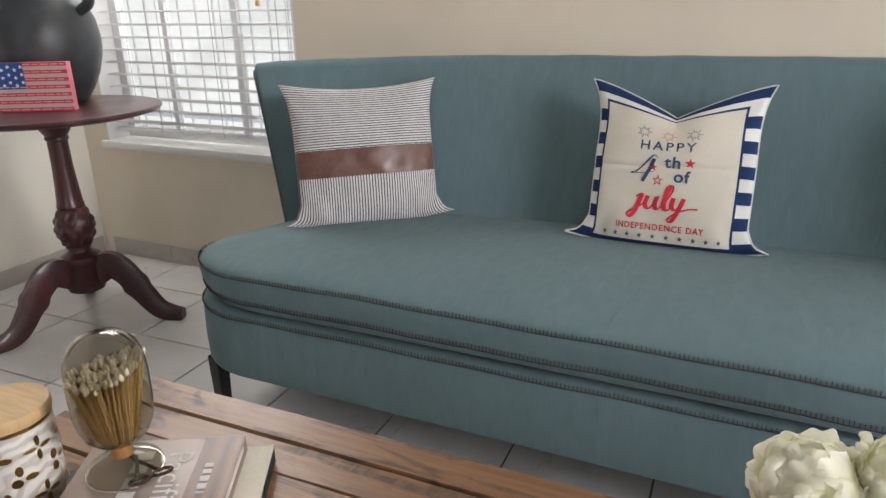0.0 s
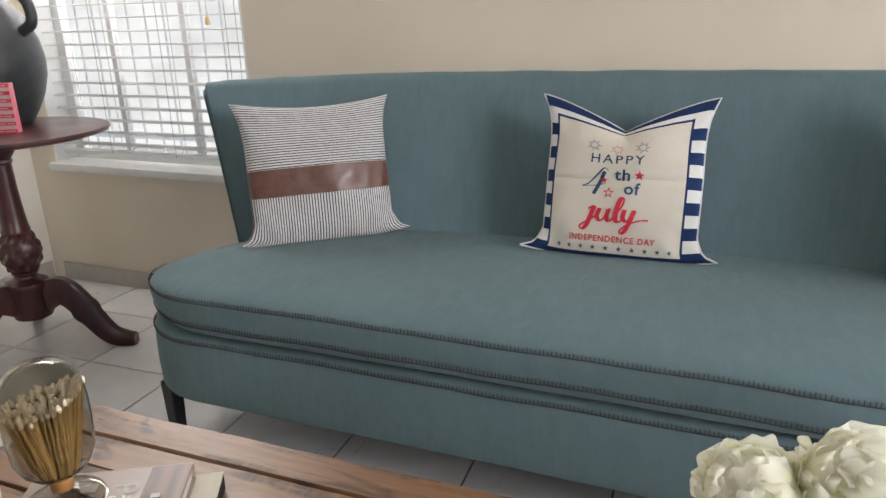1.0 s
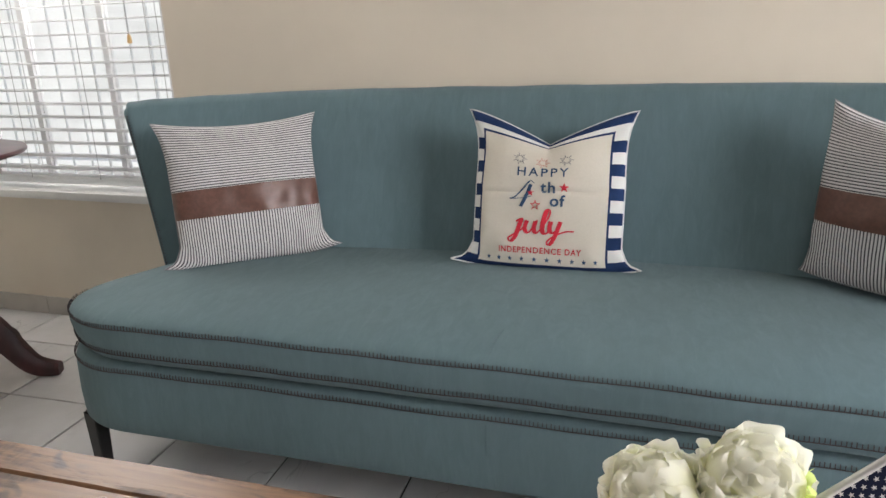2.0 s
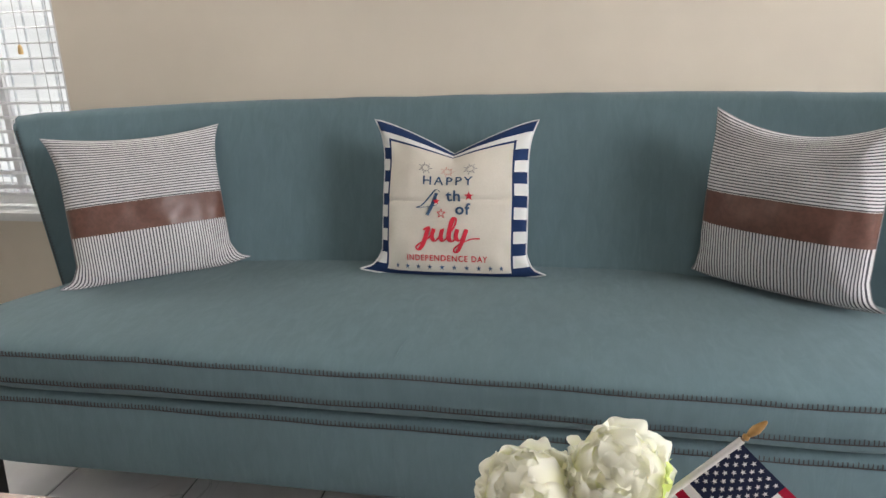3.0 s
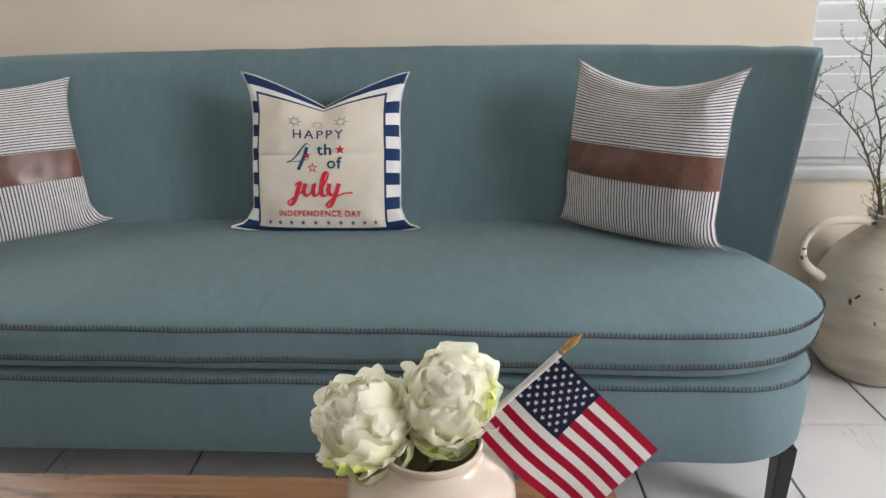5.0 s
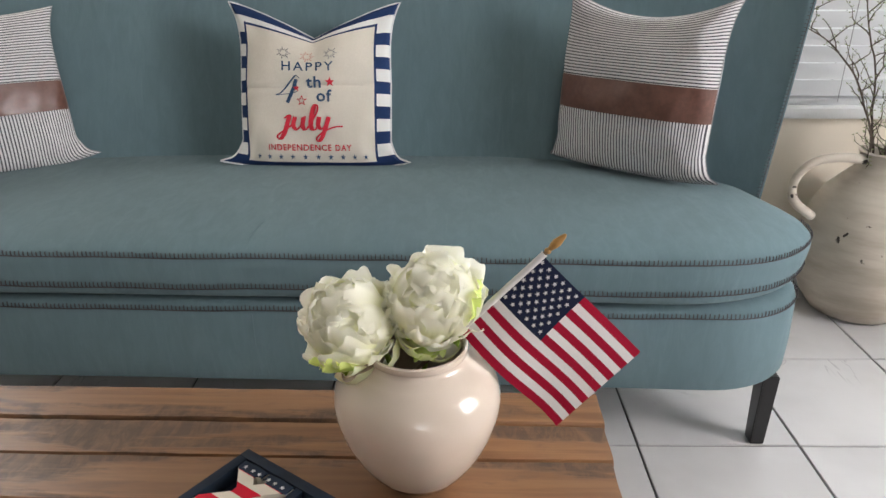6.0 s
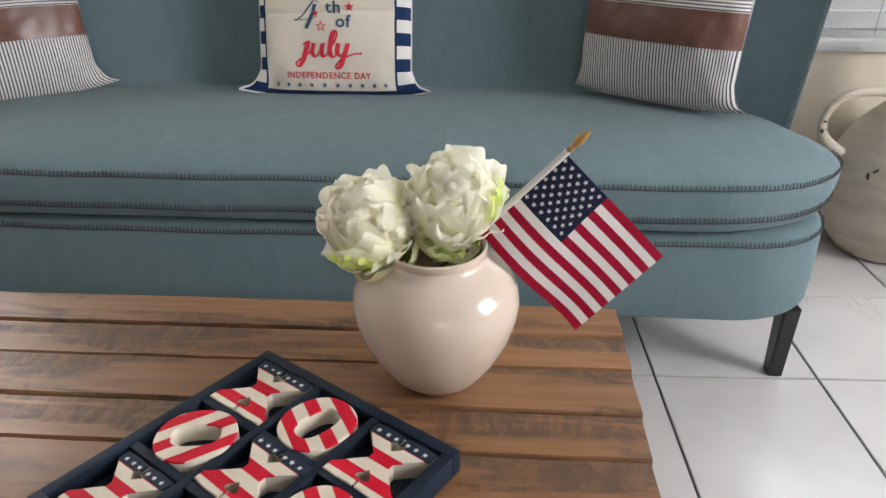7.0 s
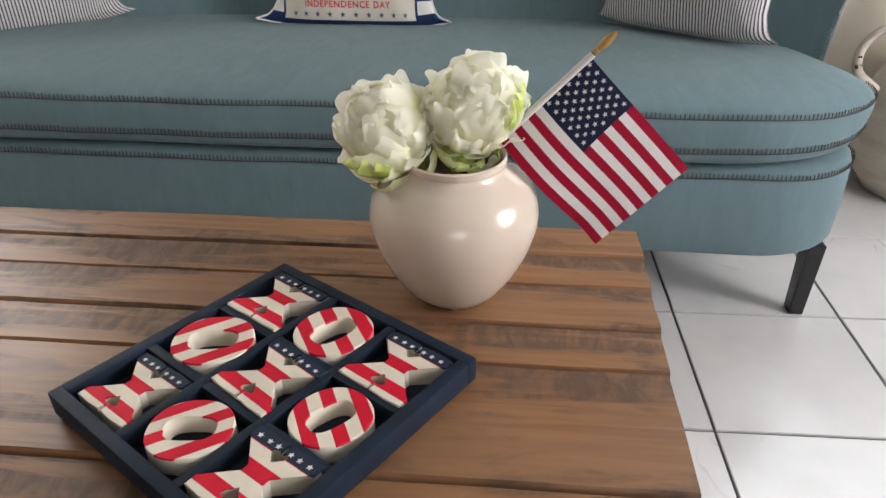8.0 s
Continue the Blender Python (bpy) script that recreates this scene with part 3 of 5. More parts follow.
def blind(x0, x1, zb, zt, y, tilt, cords, label):
    b = thing("venetian_blind", pose((x0 + x1) / 2, y, zb), label, "blind", "window blinds")
    hw = (x1 - x0) / 2
    part("bottom_rail", boxed((-hw, -0.025, 0), (hw, 0.025, 0.018), 0.004), SLAT, b)
    part("headrail", boxed((-hw, -0.03, zt - zb - 0.05), (hw, 0.03, zt - zb), 0.004), SLAT, b)
    bm = bmesh.new()
    prof = [(-0.025, -0.0022), (-0.0125, 0.0002), (0, 0.001), (0.0125, 0.0002), (0.025, -0.0022)]
    loop = [(q, z + 0.0014) for q, z in prof] + [(q, z - 0.0014) for q, z in prof[::-1]]
    rings(bm, [[(x, q, z) for q, z in loop] for x in (-hw, hw)])
    first = part("slat", bm, SLAT, b)
    me, n = first.data, int((zt - zb - 0.09) / 0.0475)
    for k in range(n):
        m = pose(0, 0, 0.045 + k * 0.0475, tilt + random.uniform(-1.2, 1.2), random.uniform(-0.1, 0.1), 0)
        if k == 0:
            first.matrix_local = m
        else:
            share("slat", me, b, m)
    for c in cords:
        for s in (-0.028, 0.028):
            part("ladder_cord", tube([(c * hw, s, 0.01), (c * hw, s, zt - zb - 0.04)], 0.0011, 5), CORD, b)
    return b


blind(WL[0] + 0.035, WL[1] - 0.012, WL[2] + 0.045, WL[3] - 0.01, Y1 + 0.045, 1.5, (-0.45, 0.22, 0.85), "white wooden venetian blind with open slats")
blind(WR[0] + 0.012, WR[1] - 0.012, WR[2] + 0.012, WR[3] - 0.01, Y1 + 0.045, 52, (-0.75, 0.75), "white venetian blind with nearly closed slats")
tz = thing("cord_tassel", pose(-1.585, Y1 + 0.008, 1.03), "small wooden tassel of a blind cord", "tassel")
part("bead", lathe([(0.002, 0.03), (0.006, 0.024), (0.0085, 0.006), (0.007, 0.0), (0.001, -0.001)], 12), MATCHWOOD, tz)
part("cord", tube([(0, 0, 0.03), (0, 0.004, 0.5), (0, 0.03, 0.95)], 0.001, 5), CORD, tz)

# white pickets outside the window
fence = thing("garden_fence", pose(-2.6, 4.3, -0.22), "white metal picket fence outside the window", "fence")
fm = None
for k in range(26):
    m = pose(-2.6 + k * 0.17 + 0.6, 0, 0)
    if fm is None:
        fm = part("picket", boxed((-0.006, -0.006, 0), (0.006, 0.006, 2.2), 0.002), plain("white_fence_paint", (0.8, 0.8, 0.78), 0.6, scale=12), fence, m=m).data
    else:
        share("picket", fm, fence, m)
for z in (0.4, 1.9):
    part("rail", boxed((-2.2, 0.011, z), (2.6, 0.04, z + 0.05)), WHITE, fence)

# ---- sofa ----
CX, CY = -0.152, 1.65
sofa = thing("sofa", pose(CX, CY, 0), "teal linen settee with a curved back and dark blanket stitching", "sofa")


def plan(hw, front, back, rx, ry, rb, inset=0.0, n=14, bow=0.0, taper=0.0):
    """A seat's outline, with wide round front corners, anticlockwise from the front."""
    pts = []
    hw, front, rx, ry = hw - inset * 0.8, front + inset, max(0.03, rx - inset * 0.5), max(0.03, ry - inset * 0.5)
    end_bow = bow * math.cos((hw - rx) / hw * 1.4)
    for k in range(25):
        x = (hw - rx) * (k / 12 - 1)
        pts.append((x, front - bow * math.cos(x / hw * 1.4)))
    for k in range(1, n + 1):
        a = -math.pi / 2 + math.pi / 2 * k / n
        pts.append((hw - rx + rx * math.cos(a), front + ry + ry * math.sin(a) - end_bow * (1 - k / n)))
    for k in range(0, 5):
        a = math.pi / 2 * k / 4
        pts.append((hw - rb + rb * math.cos(a), back - rb + rb * math.sin(a)))
    for k in range(0, 5):
        a = math.pi / 2 + math.pi / 2 * k / 4
        pts.append((-hw + rb + rb * math.cos(a), back - rb + rb * math.sin(a)))
    for k in range(0, n):
        a = math.pi + math.pi / 2 * k / n
        pts.append((-hw + rx + rx * math.cos(a), front + ry + ry * math.sin(a) - end_bow * (k / n)))
    return [(x * (1 - taper * (1.8 if x < 0 else 1.0) * max(0.0, y - 1.40) / 0.5), y - CY) for x, y in pts]


def base_plan(inset):
    return plan(1.074, 1.252, 1.93, 0.20, 0.17, 0.05, inset, bow=-0.012, taper=0.07)


def seat_plan(inset):
    return plan(1.100, 1.236, 1.95, 0.30, 0.27, 0.10, inset, bow=-0.017, taper=0.085)


lv = [(0.166, 0.02), (0.170, 0.004), (0.178, 0.0), (0.24, -0.002), (0.30, 0.0), (0.322, 0.001), (0.336, 0.006), (0.345, 0.016), (0.349, 0.03), (0.351, 0.07)]
sofa_base = part("base", rings(bmesh.new(), [[(x, y, z) for x, y in base_plan(i)] for z, i in lv]), TEAL, sofa)
bm = bmesh.new()
lv = [(0.352, 0.07), (0.3525, 0.034), (0.356, 0.018), (0.363, 0.006), (0.373, 0.0), (0.383, -0.002), (0.402, -0.006), (0.425, -0.009), (0.441, -0.009), (0.451, -0.005), (0.459, 0.003), (0.466, 0.018),
      (0.471, 0.042), (0.475, 0.085), (0.4775, 0.14), (0.479, 0.20), (0.4802, 0.28), (0.481, 0.38), (0.482, 0.48), (0.4825, 0.56)]

lv_seat = lv


def end_slope(x):
    """How far the seat slopes down towards its ends."""
    return (0.018 if x < 0 else 0.008) * max(0.0, (abs(x) - 0.70) / 0.38) ** 2


def seat_z(z, i, x, y):
    """The crowned seat, a little uneven where it is sat on."""
    dip = 0.004 * noise.noise(Vector((x * 2.3, y * 3.0, 1.7))) + 0.0025 * noise.noise(Vector((x * 7, y * 6, 4.0)))
    sink = 0.026 * max(0.0, min(1.0, (y + 0.22) / 0.45)) ** 1.2
    slope = end_slope(x) * max(0.0, min(1.0, (z - 0.385) / 0.07))
    return z - slope - (sink - dip * min(1.0, max(0.0, i) / 0.06) if z > 0.45 else -0.0015 * noise.noise(Vector((x * 6, z * 30, 2.0))))


seat = part("seat_cushion", rings(bm, [[(x, y, seat_z(z, i, x, y)) for x, y in seat_plan(i)] for z, i in lv]), TEAL, sofa)


def back_curve(z, out):
    """The back's plan at a height: inner face for out=0, outer face further out; left end to right end."""
    f = (z - 0.44) / 0.44
    hw, yc, dip, e = 1.04 + 0.105 * f, 1.885 + 0.145 * f, 0.235 + 0.065 * f, 3.3 - 0.3 * f
    pts = []
    for k in range(61):
        s = math.sin((k / 30 - 1) * math.pi / 2)
        x = hw * s * (1.028 - 0.028 * f if s > 0 else 0.962 + 0.022 * f)
        pts.append(Vector((x, yc - dip * abs(s) ** e, 0)))
    if out:
        off = []
        for k, q in enumerate(pts):
            d = (pts[min(k + 1, 60)] - pts[max(k - 1, 0)]).normalized()
            off.append(q + out * Vector((-d.y, d.x, 0)))
        pts = off
    return pts


THICK = 0.075


def back_loop(z, shrink, drop):
    a, b = back_curve(z, shrink), back_curve(z, THICK - shrink)
    b = [p + (q - p) * (1 - 0.74 * abs(k / 30 - 1) ** 6) for k, (p, q) in enumerate(zip(a, b))]
    mid = [(p + q) / 2 for p, q in zip(a, b)]
    loop = []

    def height(k):
        s = abs(k / 30 - 1)
        return z + 0.014 * (k / 30 - 1) * max(0.0, z - 0.4) / 0.5 - drop * (max(0.0, s - 0.90) / 0.10) ** 2 + (0.0015 * math.sin(k * 1.3) if z > 0.8 else 0)

    for k in range(61):
        loop.append((a[k].x, a[k].y - CY, height(k)))
    r = (THICK / 2 - shrink) * 0.26
    for j in (1, 2, 3):
        ang = math.pi * j / 4
        d = (mid[60] - mid[59]).normalized()
        nrm = Vector((-d.y, d.x, 0))
        q = mid[60] - nrm * r * math.cos(ang) + d * r * 0.6 * math.sin(ang)
        loop.append((q.x, q.y - CY, height(60)))
    for k in range(60, -1, -1):
        loop.append((b[k].x, b[k].y - CY, height(k)))
    for j in (1, 2, 3):
        ang = math.pi * j / 4
        d = (mid[0] - mid[1]).normalized()
        nrm = Vector((d.y, -d.x, 0))
        q = mid[0] + nrm * r * math.cos(ang) + d * r * 0.6 * math.sin(ang)
        loop.append((q.x, q.y - CY, height(0)))
    return loop


TOPZ = 0.889
lv = [(0.17 + 0.02 * k, 0.0, 0.0) for k in range(34)]
lv += [(TOPZ - 0.022 + 0.022 * math.sin(a), 0.03 * (1 - math.cos(a)), 0.018) for a in (0.2, 0.5, 0.8, 1.1, 1.35, 1.5)]
lv = [(z, s, 0.018 * max(0.0, (z - 0.75) / 0.14)) for z, s, _ in lv]
backrest = part("backrest", rings(bmesh.new(), [back_loop(*q) for q in lv]), TEAL, sofa)


def stitches(path, normal, long, step, flip=1.0):
    """Blanket stitches along a seam: a cord and short upright threads above it."""
    bm = bmesh.new()
    p = [Vector(q) for q in path]
    tube(p, 0.0011, 5, bm)
    d0 = 0.0
    for i in range(len(p) - 1):
        seg = p[i + 1] - p[i]
        while d0 < seg.length:
            q = p[i] + seg * (d0 / seg.length)
            nv, up = normal(q)
            jig = random.uniform(0.85, 1.12)
            tube([q, q + nv * 0.0012 + up * (long * 0.5 * jig) * flip, q + up * long * jig * flip], 0.0010, 4, bm)
            d0 += step * random.uniform(0.9, 1.1)
        d0 -= seg.length
    return bm


def seam_path(fn, inset, z, wobble=0.0012):
    out = fn(inset)
    front = [q for q in out[-14:] + out[:39] if q[1] < (-0.165 if q[0] > 0 else -0.19)]
    return [(x, y, z - (end_slope(x) * 0.87 if z > 0.42 else 0.0) + wobble * math.sin(x * 9.0) + wobble * math.sin(x * 23.0 + 1)) for x, y in front]


def outward(q):
    d = Vector((q.x - max(-0.85, min(0.85, q.x)), min(0.0, q.y + 0.2), 0))
    return (d.normalized() if d.length > 0 else Vector((0, -1, 0))), Vector((0, 0, 1))


for fn, inset, z, owner, sgn in ((seat_plan, -0.0085, 0.4455, seat, 1), (seat_plan, -0.0045, 0.3815, seat, 1), (base_plan, 0.0005, 0.327, sofa_base, 1)):
    tagged(part("stitching", stitches(seam_path(fn, inset, z), outward, 0.0105, 0.0078, sgn), THREAD, owner, "dark brown blanket stitching"), kind="stuff")
for side in (0, 60):
    path = []
    for k in range(24):
        z = 0.40 + 0.02 * k
        q = back_curve(z, THICK * 0.10)[side]
        d = 1 if side else -1
        path.append((q.x + d * 0.002, q.y - CY - 0.004, z + 0.011 * d * max(0.0, z - 0.4) / 0.5 - 0.012 * max(0.0, (z - 0.75) / 0.14)))
    tagged(part("stitching", stitches(path, lambda q: (Vector((0, -1, 0)), Vector((-d, -0.35, 0)).normalized()), 0.009, 0.0085), THREAD, backrest, "dark brown blanket stitching"), kind="stuff")
def crown(i):
    """The seat's height a way in from its front edge."""
    for (z0, i0), (z1, i1) in zip(lv_seat, lv_seat[1:]):
        if i0 <= i <= i1 and i >= 0.003:
            return z0 + (z1 - z0) * (i - i0) / (i1 - i0)
    return 0.48


crease = [(0.004 + 0.010 * (k / 9) ** 2, 1.253 + 0.022 + 0.010 * k - CY, crown(0.022 + 0.010 * k) + 0.0006) for k in range(10)]
part("seam", tube(crease, lambda t: 0.0012 * math.sin(math.pi * (0.05 + 0.9 * t)) + 0.0003, 6), TEAL, seat)
part("seam", tube([(-0.004, 1.2645 - CY, 0.18), (-0.002, 1.2626 - CY, 0.26), (-0.003, 1.2650 - CY, 0.322)], 0.0009, 6), TEAL, sofa_base)


def sofa_leg(x, y, s):
    lo = [(-0.003, -0.018), (0.026, -0.018), (0.026, 0.014), (-0.003, 0.014)]
    hi = [(-0.004, -0.022), (0.029, -0.022), (0.029, 0.022), (-0.004, 0.022)]
    bm = rings(bmesh.new(), [[(s * a, b, z) for a, b in lp] for lp, z in ((lo, 0.0), (lo, 0.006), (hi, 0.168))])
    bmesh.ops.bevel(bm, geom=list(bm.edges), offset=0.002, segments=2, affect="EDGES")
    part("leg", bm, EBONY, sofa, "black tapered wooden leg", pose(x, y - CY, 0))


for x, s in ((-1.010, -1), (1.01, 1)):
    sofa_leg(x, 1.334, s)
    sofa_leg(x * 0.93, 1.86, s)

# ---- pillows ----


def axes(right, up, at):
    """A standing pose from a right and an up direction; local y points to the back."""
    r = Vector(right).normalized()
    u = Vector(up)
    u = (u - r * u.dot(r)).normalized()
    b = u.cross(r)
    return Matrix(((r.x, b.x, u.x, at[0]), (r.y, b.y, u.y, at[1]), (r.z, b.z, u.z, at[2]), (0, 0, 0, 1)))


def pillow_surface(w, h, thick, pinch, sag, vee, seed, rear, top_in=0.0):
    def fn(u, v, side=-1, lift=0.0):
        a, b = 2 * u - 1, 2 * v - 1
        pin = pinch[0] if a < 0 else pinch[1]
        wide = abs(a)
        if side > 0 and rear > 1.2:
            wide = 1 + 0.012 * math.sin(math.pi * (1 - wide) / 0.3) if wide > 0.7 else wide / 0.7
        hold = 1 - b ** 4 if b > 0 else 1 - abs(b) ** 26
        x = w / 2 * math.copysign(wide, a) * (1 - pin * hold * min(1.0, wide) ** 1.5) * (1 - top_in * max(0.0, b))
        ear = max(0.0, (abs(a) - 0.72) / 0.28) ** 2 * max(0.0, (-b - 0.72) / 0.28) * (1.0 if pin > 0.05 else 0.3)
        z = h / 2 * b - 0.010 * (1 - a ** 4) * max(0.0, -b) ** 2
        top = max(0.0, b) ** 2
        z -= sag * top * (1 - a * a)
        z -= vee * max(0.0, (b + 0.15) / 1.15) ** 2.2 * (1 - abs(a)) ** 1.25
        t = max(0.0, (1 - a * a) * (1 - b * b)) ** 0.42
        y = side * thick * t * (rear if side > 0 else 1.0)
        if vee:
            y += 0.004 * math.exp(-((v - 0.475 - 0.02 * a) / 0.012) ** 2) * (1 if side < 0 else 0)
            y *= 1 - 0.5 * top * math.exp(-(a / 0.2) ** 2)
        rough = noise.noise(Vector((u * 4.0 + seed, v * 4.0, side))) * 0.008 + noise.noise(Vector((u * 11.0, v * 9.0 + seed, side))) * (0.0012 if vee else 0.0035)
        rough += 0.007 * math.sin(15 * (abs(a) - 0.7 * abs(b)) + seed) * max(0.0, abs(a) + abs(b) - 1.1)
        y += rough * min(1.0, t * 1.6)
        return (x + 0.020 * math.copysign(ear, a), y + side * lift - 0.016 * ear, z + 0.004 * ear)
    return fn


def pillow(m, w, h, thick, front_mat, label, vee, sag, seed, band, group, pinch, rear):
    p = thing("throw_pillow", m, label, "pillow", group)
    fn = pillow_surface(w, h, thick, pinch, sag, vee, seed, rear, 0.035 if vee else 0.0)
    part("front_cover", sheet(lambda u, v: fn(u, v), 56, 56), front_mat, p)
    part("back_cover", sheet(lambda u, v: fn(1 - u, v, 1), 40, 40), BACKING, p, "plain white back")
    rim = [fn(k / 40, 0) for k in range(40)] + [fn(1, k / 40) for k in range(40)] + [fn(1 - k / 40, 1) for k in range(40)] + [fn(0, 1 - k / 40) for k in range(41)]
    part("piping", tube(rim, 0.0013 if not vee else 0.0026, 6), PIPING if vee else SEAM, p, "thin pale edge seam")
    if band:
        def strip(u, v):
            return fn(u, 0.325 + 0.19 * v, -1, 0.0022 + 0.0012 * math.sin(v * math.pi))
        part("band", sheet(strip, 56, 14), LEATHER, p, "smooth tan leather band")
    return p, fn


PG = "cushions along the settee"
pillow(axes((0.3185, 0.28, 0), (-0.064, 0.07, 0.358), (-0.925, 1.728, 0.652)), 0.432, 0.378, 0.062, TICKING,
       "striped ticking cushion with a brown leather band", 0.0, 0.022, 3.0, True, PG, (0.12, 0.12), 1.0)
pillow(axes((0.335, -0.25, 0.0), (0.038, 0.03, 0.385), (0.645, 1.737, 0.676)), 0.402, 0.392, 0.066, TICKING,
       "striped ticking cushion with a brown leather band and white back", 0.0, 0.052, 8.0, True, PG, (0.03, 0.12), 1.15)
print_pillow, pf = pillow(axes((0.4255, 0.010, -0.004), (0, 0.098, 0.361), (-0.130, 1.846, 0.653)), 0.438, 0.392, 0.058, CANVAS,
                          "cream Independence Day cushion with a navy striped border", 0.088, 0.0, 5.0, False, PG, (0.16, 0.14), 1.0)


def on_print(x, y):
    return pf(0.478 + x, y - 0.010, -1, 0.0015)


def ink(name, polys, x, y, sx, sy, material, label=""):
    part(name, printed([[(x + a * sx, y + b * sy) for a, b in q] for q in polys], on_print, (0, 0, 0)), material, print_pillow, label, smooth=False)


ink("print", lettering("HAPPY", 0.1, 1.28, 0.0008), 0.0, 0.588, 0.84, 0.92, NAVY_INK, "navy printed word")
ink("print", lettering("th", 0.1, 1.1, 0.0022), 0.040, 0.478, 0.98, 1.02, NAVY_INK, "navy printed letters")
ink("print", lettering("of", 0.1, 1.1, 0.0022), 0.092, 0.396, 0.95, 0.98, NAVY_INK, "navy printed word")
ink("print", lettering("INDEPENDENCE DAY", 0.1, 1.16, 0.0016), 0.0, 0.108, 0.455, 0.50, RED_INK, "red printed words")
ink("numeral", brush([(0.065, 0.14), (0.04, 0.155), (0.0, 0.10), (-0.045, 0.045), (-0.08, 0.03), (-0.03, 0.033), (0.02, 0.04), (0.05, 0.05)], 0.012, 40)
    + brush([(0.045, 0.13), (0.03, 0.08), (0.012, 0.03), (-0.01, -0.02)], 0.024, 16), -0.105, 0.405, 1.0, 0.95, NAVY_INK, "navy printed script numeral")
script = (brush([(-0.13, 0.085), (-0.11, 0.10), (-0.10, 0.10), (-0.115, 0.04), (-0.135, -0.02), (-0.16, -0.05), (-0.175, -0.03), (-0.14, 0.0), (-0.09, 0.04), (-0.065, 0.09)], 0.030)
          + brush([(-0.065, 0.095), (-0.078, 0.04), (-0.06, 0.012), (-0.035, 0.04), (-0.015, 0.095), (-0.025, 0.04), (-0.012, 0.012), (0.015, 0.04)], 0.027)
          + brush([(0.015, 0.04), (0.055, 0.12), (0.062, 0.165), (0.045, 0.165), (0.028, 0.10), (0.022, 0.03), (0.042, 0.012), (0.068, 0.045)], 0.029)
          + brush([(0.07, 0.095), (0.062, 0.04), (0.082, 0.018), (0.11, 0.06), (0.122, 0.095), (0.10, 0.02), (0.075, -0.045), (0.055, -0.062), (0.05, -0.04), (0.09, 0.0), (0.15, 0.03), (0.20, 0.035)], 0.027, 60))
ink("print", script, -0.005, 0.218, 1.02, 0.90, RED_INK, "red printed script word")
for x, y, r, mt in ((-0.062, 0.475, 0.024, RED_INK), (0.130, 0.512, 0.030, RED_INK)):
    ink("printed_star", [star(r)], x, y, 1, 1.1, mt, "red printed star")
ring = star(0.032)
ring_in = star(0.020)
ink("printed_star", [[ring[k], ring[(k + 1) % 10], ring_in[(k + 1) % 10], ring_in[k]] for k in range(10)], -0.030, 0.398, 1, 1.1, RED_INK, "red outlined printed star")
for k in range(10):
    ink("printed_star", [star(0.0165)], -0.318 + k * 0.0730, 0.070, 1, 1.1, NAVY_INK, "small navy printed star")
for x, y, mt in ((-0.135, 0.715, GREY_INK), (0.135, 0.715, GREY_INK), (0.0, 0.700, PINK_INK)):
    rays = []
    for k in range(14):
        a = 2 * math.pi * k / 14
        c, s = math.cos(a), math.sin(a)
        r0, r1 = (0.016, 0.030) if k % 2 else (0.018, 0.043)
        w = 0.0024
        rays.append([(r0 * c - w * s, r0 * s + w * c), (r1 * c - w * s, r1 * s + w * c), (r1 * c + w * s, r1 * s - w * c), (r0 * c + w * s, r0 * s - w * c)])
    ink("printed_firework", rays, x, y, 1, 1.1, mt, "small printed firework burst")

# ---- coffee table ----
TZ, TX0, TX1, TY0, TY1 = 0.434, -0.880, 0.424, 0.00, 0.866
coffee = thing("coffee_table", pose(0.0, -0.004, 0, 0, 0, 0.7), "coffee table of rough reclaimed brown planks", "table")
edges = [TY1, 0.800, 0.735, 0.662, 0.598, 0.458, 0.330, 0.190, 0.085, TY0]
for k, (b, a) in enumerate(zip(edges, edges[1:])):
    dz = (0.0, -0.002, -0.0014, -0.0035, -0.003, -0.0062, -0.0045, -0.005, -0.003)[k]
    bm = bmesh.new()
    prof = [(a + 0.0006, -0.032), (a + 0.0006, -0.005), (a + 0.0032, 0.0)] + [(a + (b - a) * q, 0.0) for q in (0.25, 0.5, 0.75)] + [(b - 0.0032, 0.0), (b - 0.0006, -0.005), (b - 0.0006, -0.032)]
    loops = []
    for i in range(41):
        x = TX0 + (0.413 + 0.030 * (a + b) / 2 - TX0) * i / 40
        loops.append([(x + (0.0016 * noise.noise(Vector((y * 22, z * 30, 0.0))) if i in (0, 40) else 0),
                       y - b + (0.0016 * noise.noise(Vector((x * 14, y * 50, k * 2.0))) if abs(z) < 0.0045 else 0),
                       TZ + dz + z + (0.0008 * noise.noise(Vector((x * 8, y * 25, 3.0))) if z == 0 else 0)) for y, z in prof])
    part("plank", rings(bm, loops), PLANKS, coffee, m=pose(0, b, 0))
part("apron", boxed((TX0 + 0.05, TY1 - 0.075, TZ - 0.12), (TX1 - 0.05, TY1 - 0.05, TZ - 0.034)), PLANKS, coffee)
part("apron", boxed((TX0 + 0.05, TY0 + 0.05, TZ - 0.12), (TX1 - 0.05, TY0 + 0.075, TZ - 0.034)), PLANKS, coffee)
for x in (TX0 + 0.04, TX1 - 0.115):
    for y in (TY0 + 0.035, TY1 - 0.11):
        part("leg", boxed((x, y, 0), (x + 0.075, y + 0.075, TZ - 0.034), 0.004), PLANKS, coffee)

# ---- cream vase, flowers, small flag ----
VX, VY = 0.210, 0.717
vase = thing("vase", pose(VX, VY, TZ - 0.001) @ Matrix.Diagonal((1.05, 1.05, 1.075, 1)), "round glossy cream ceramic vase on the planks", "vase")
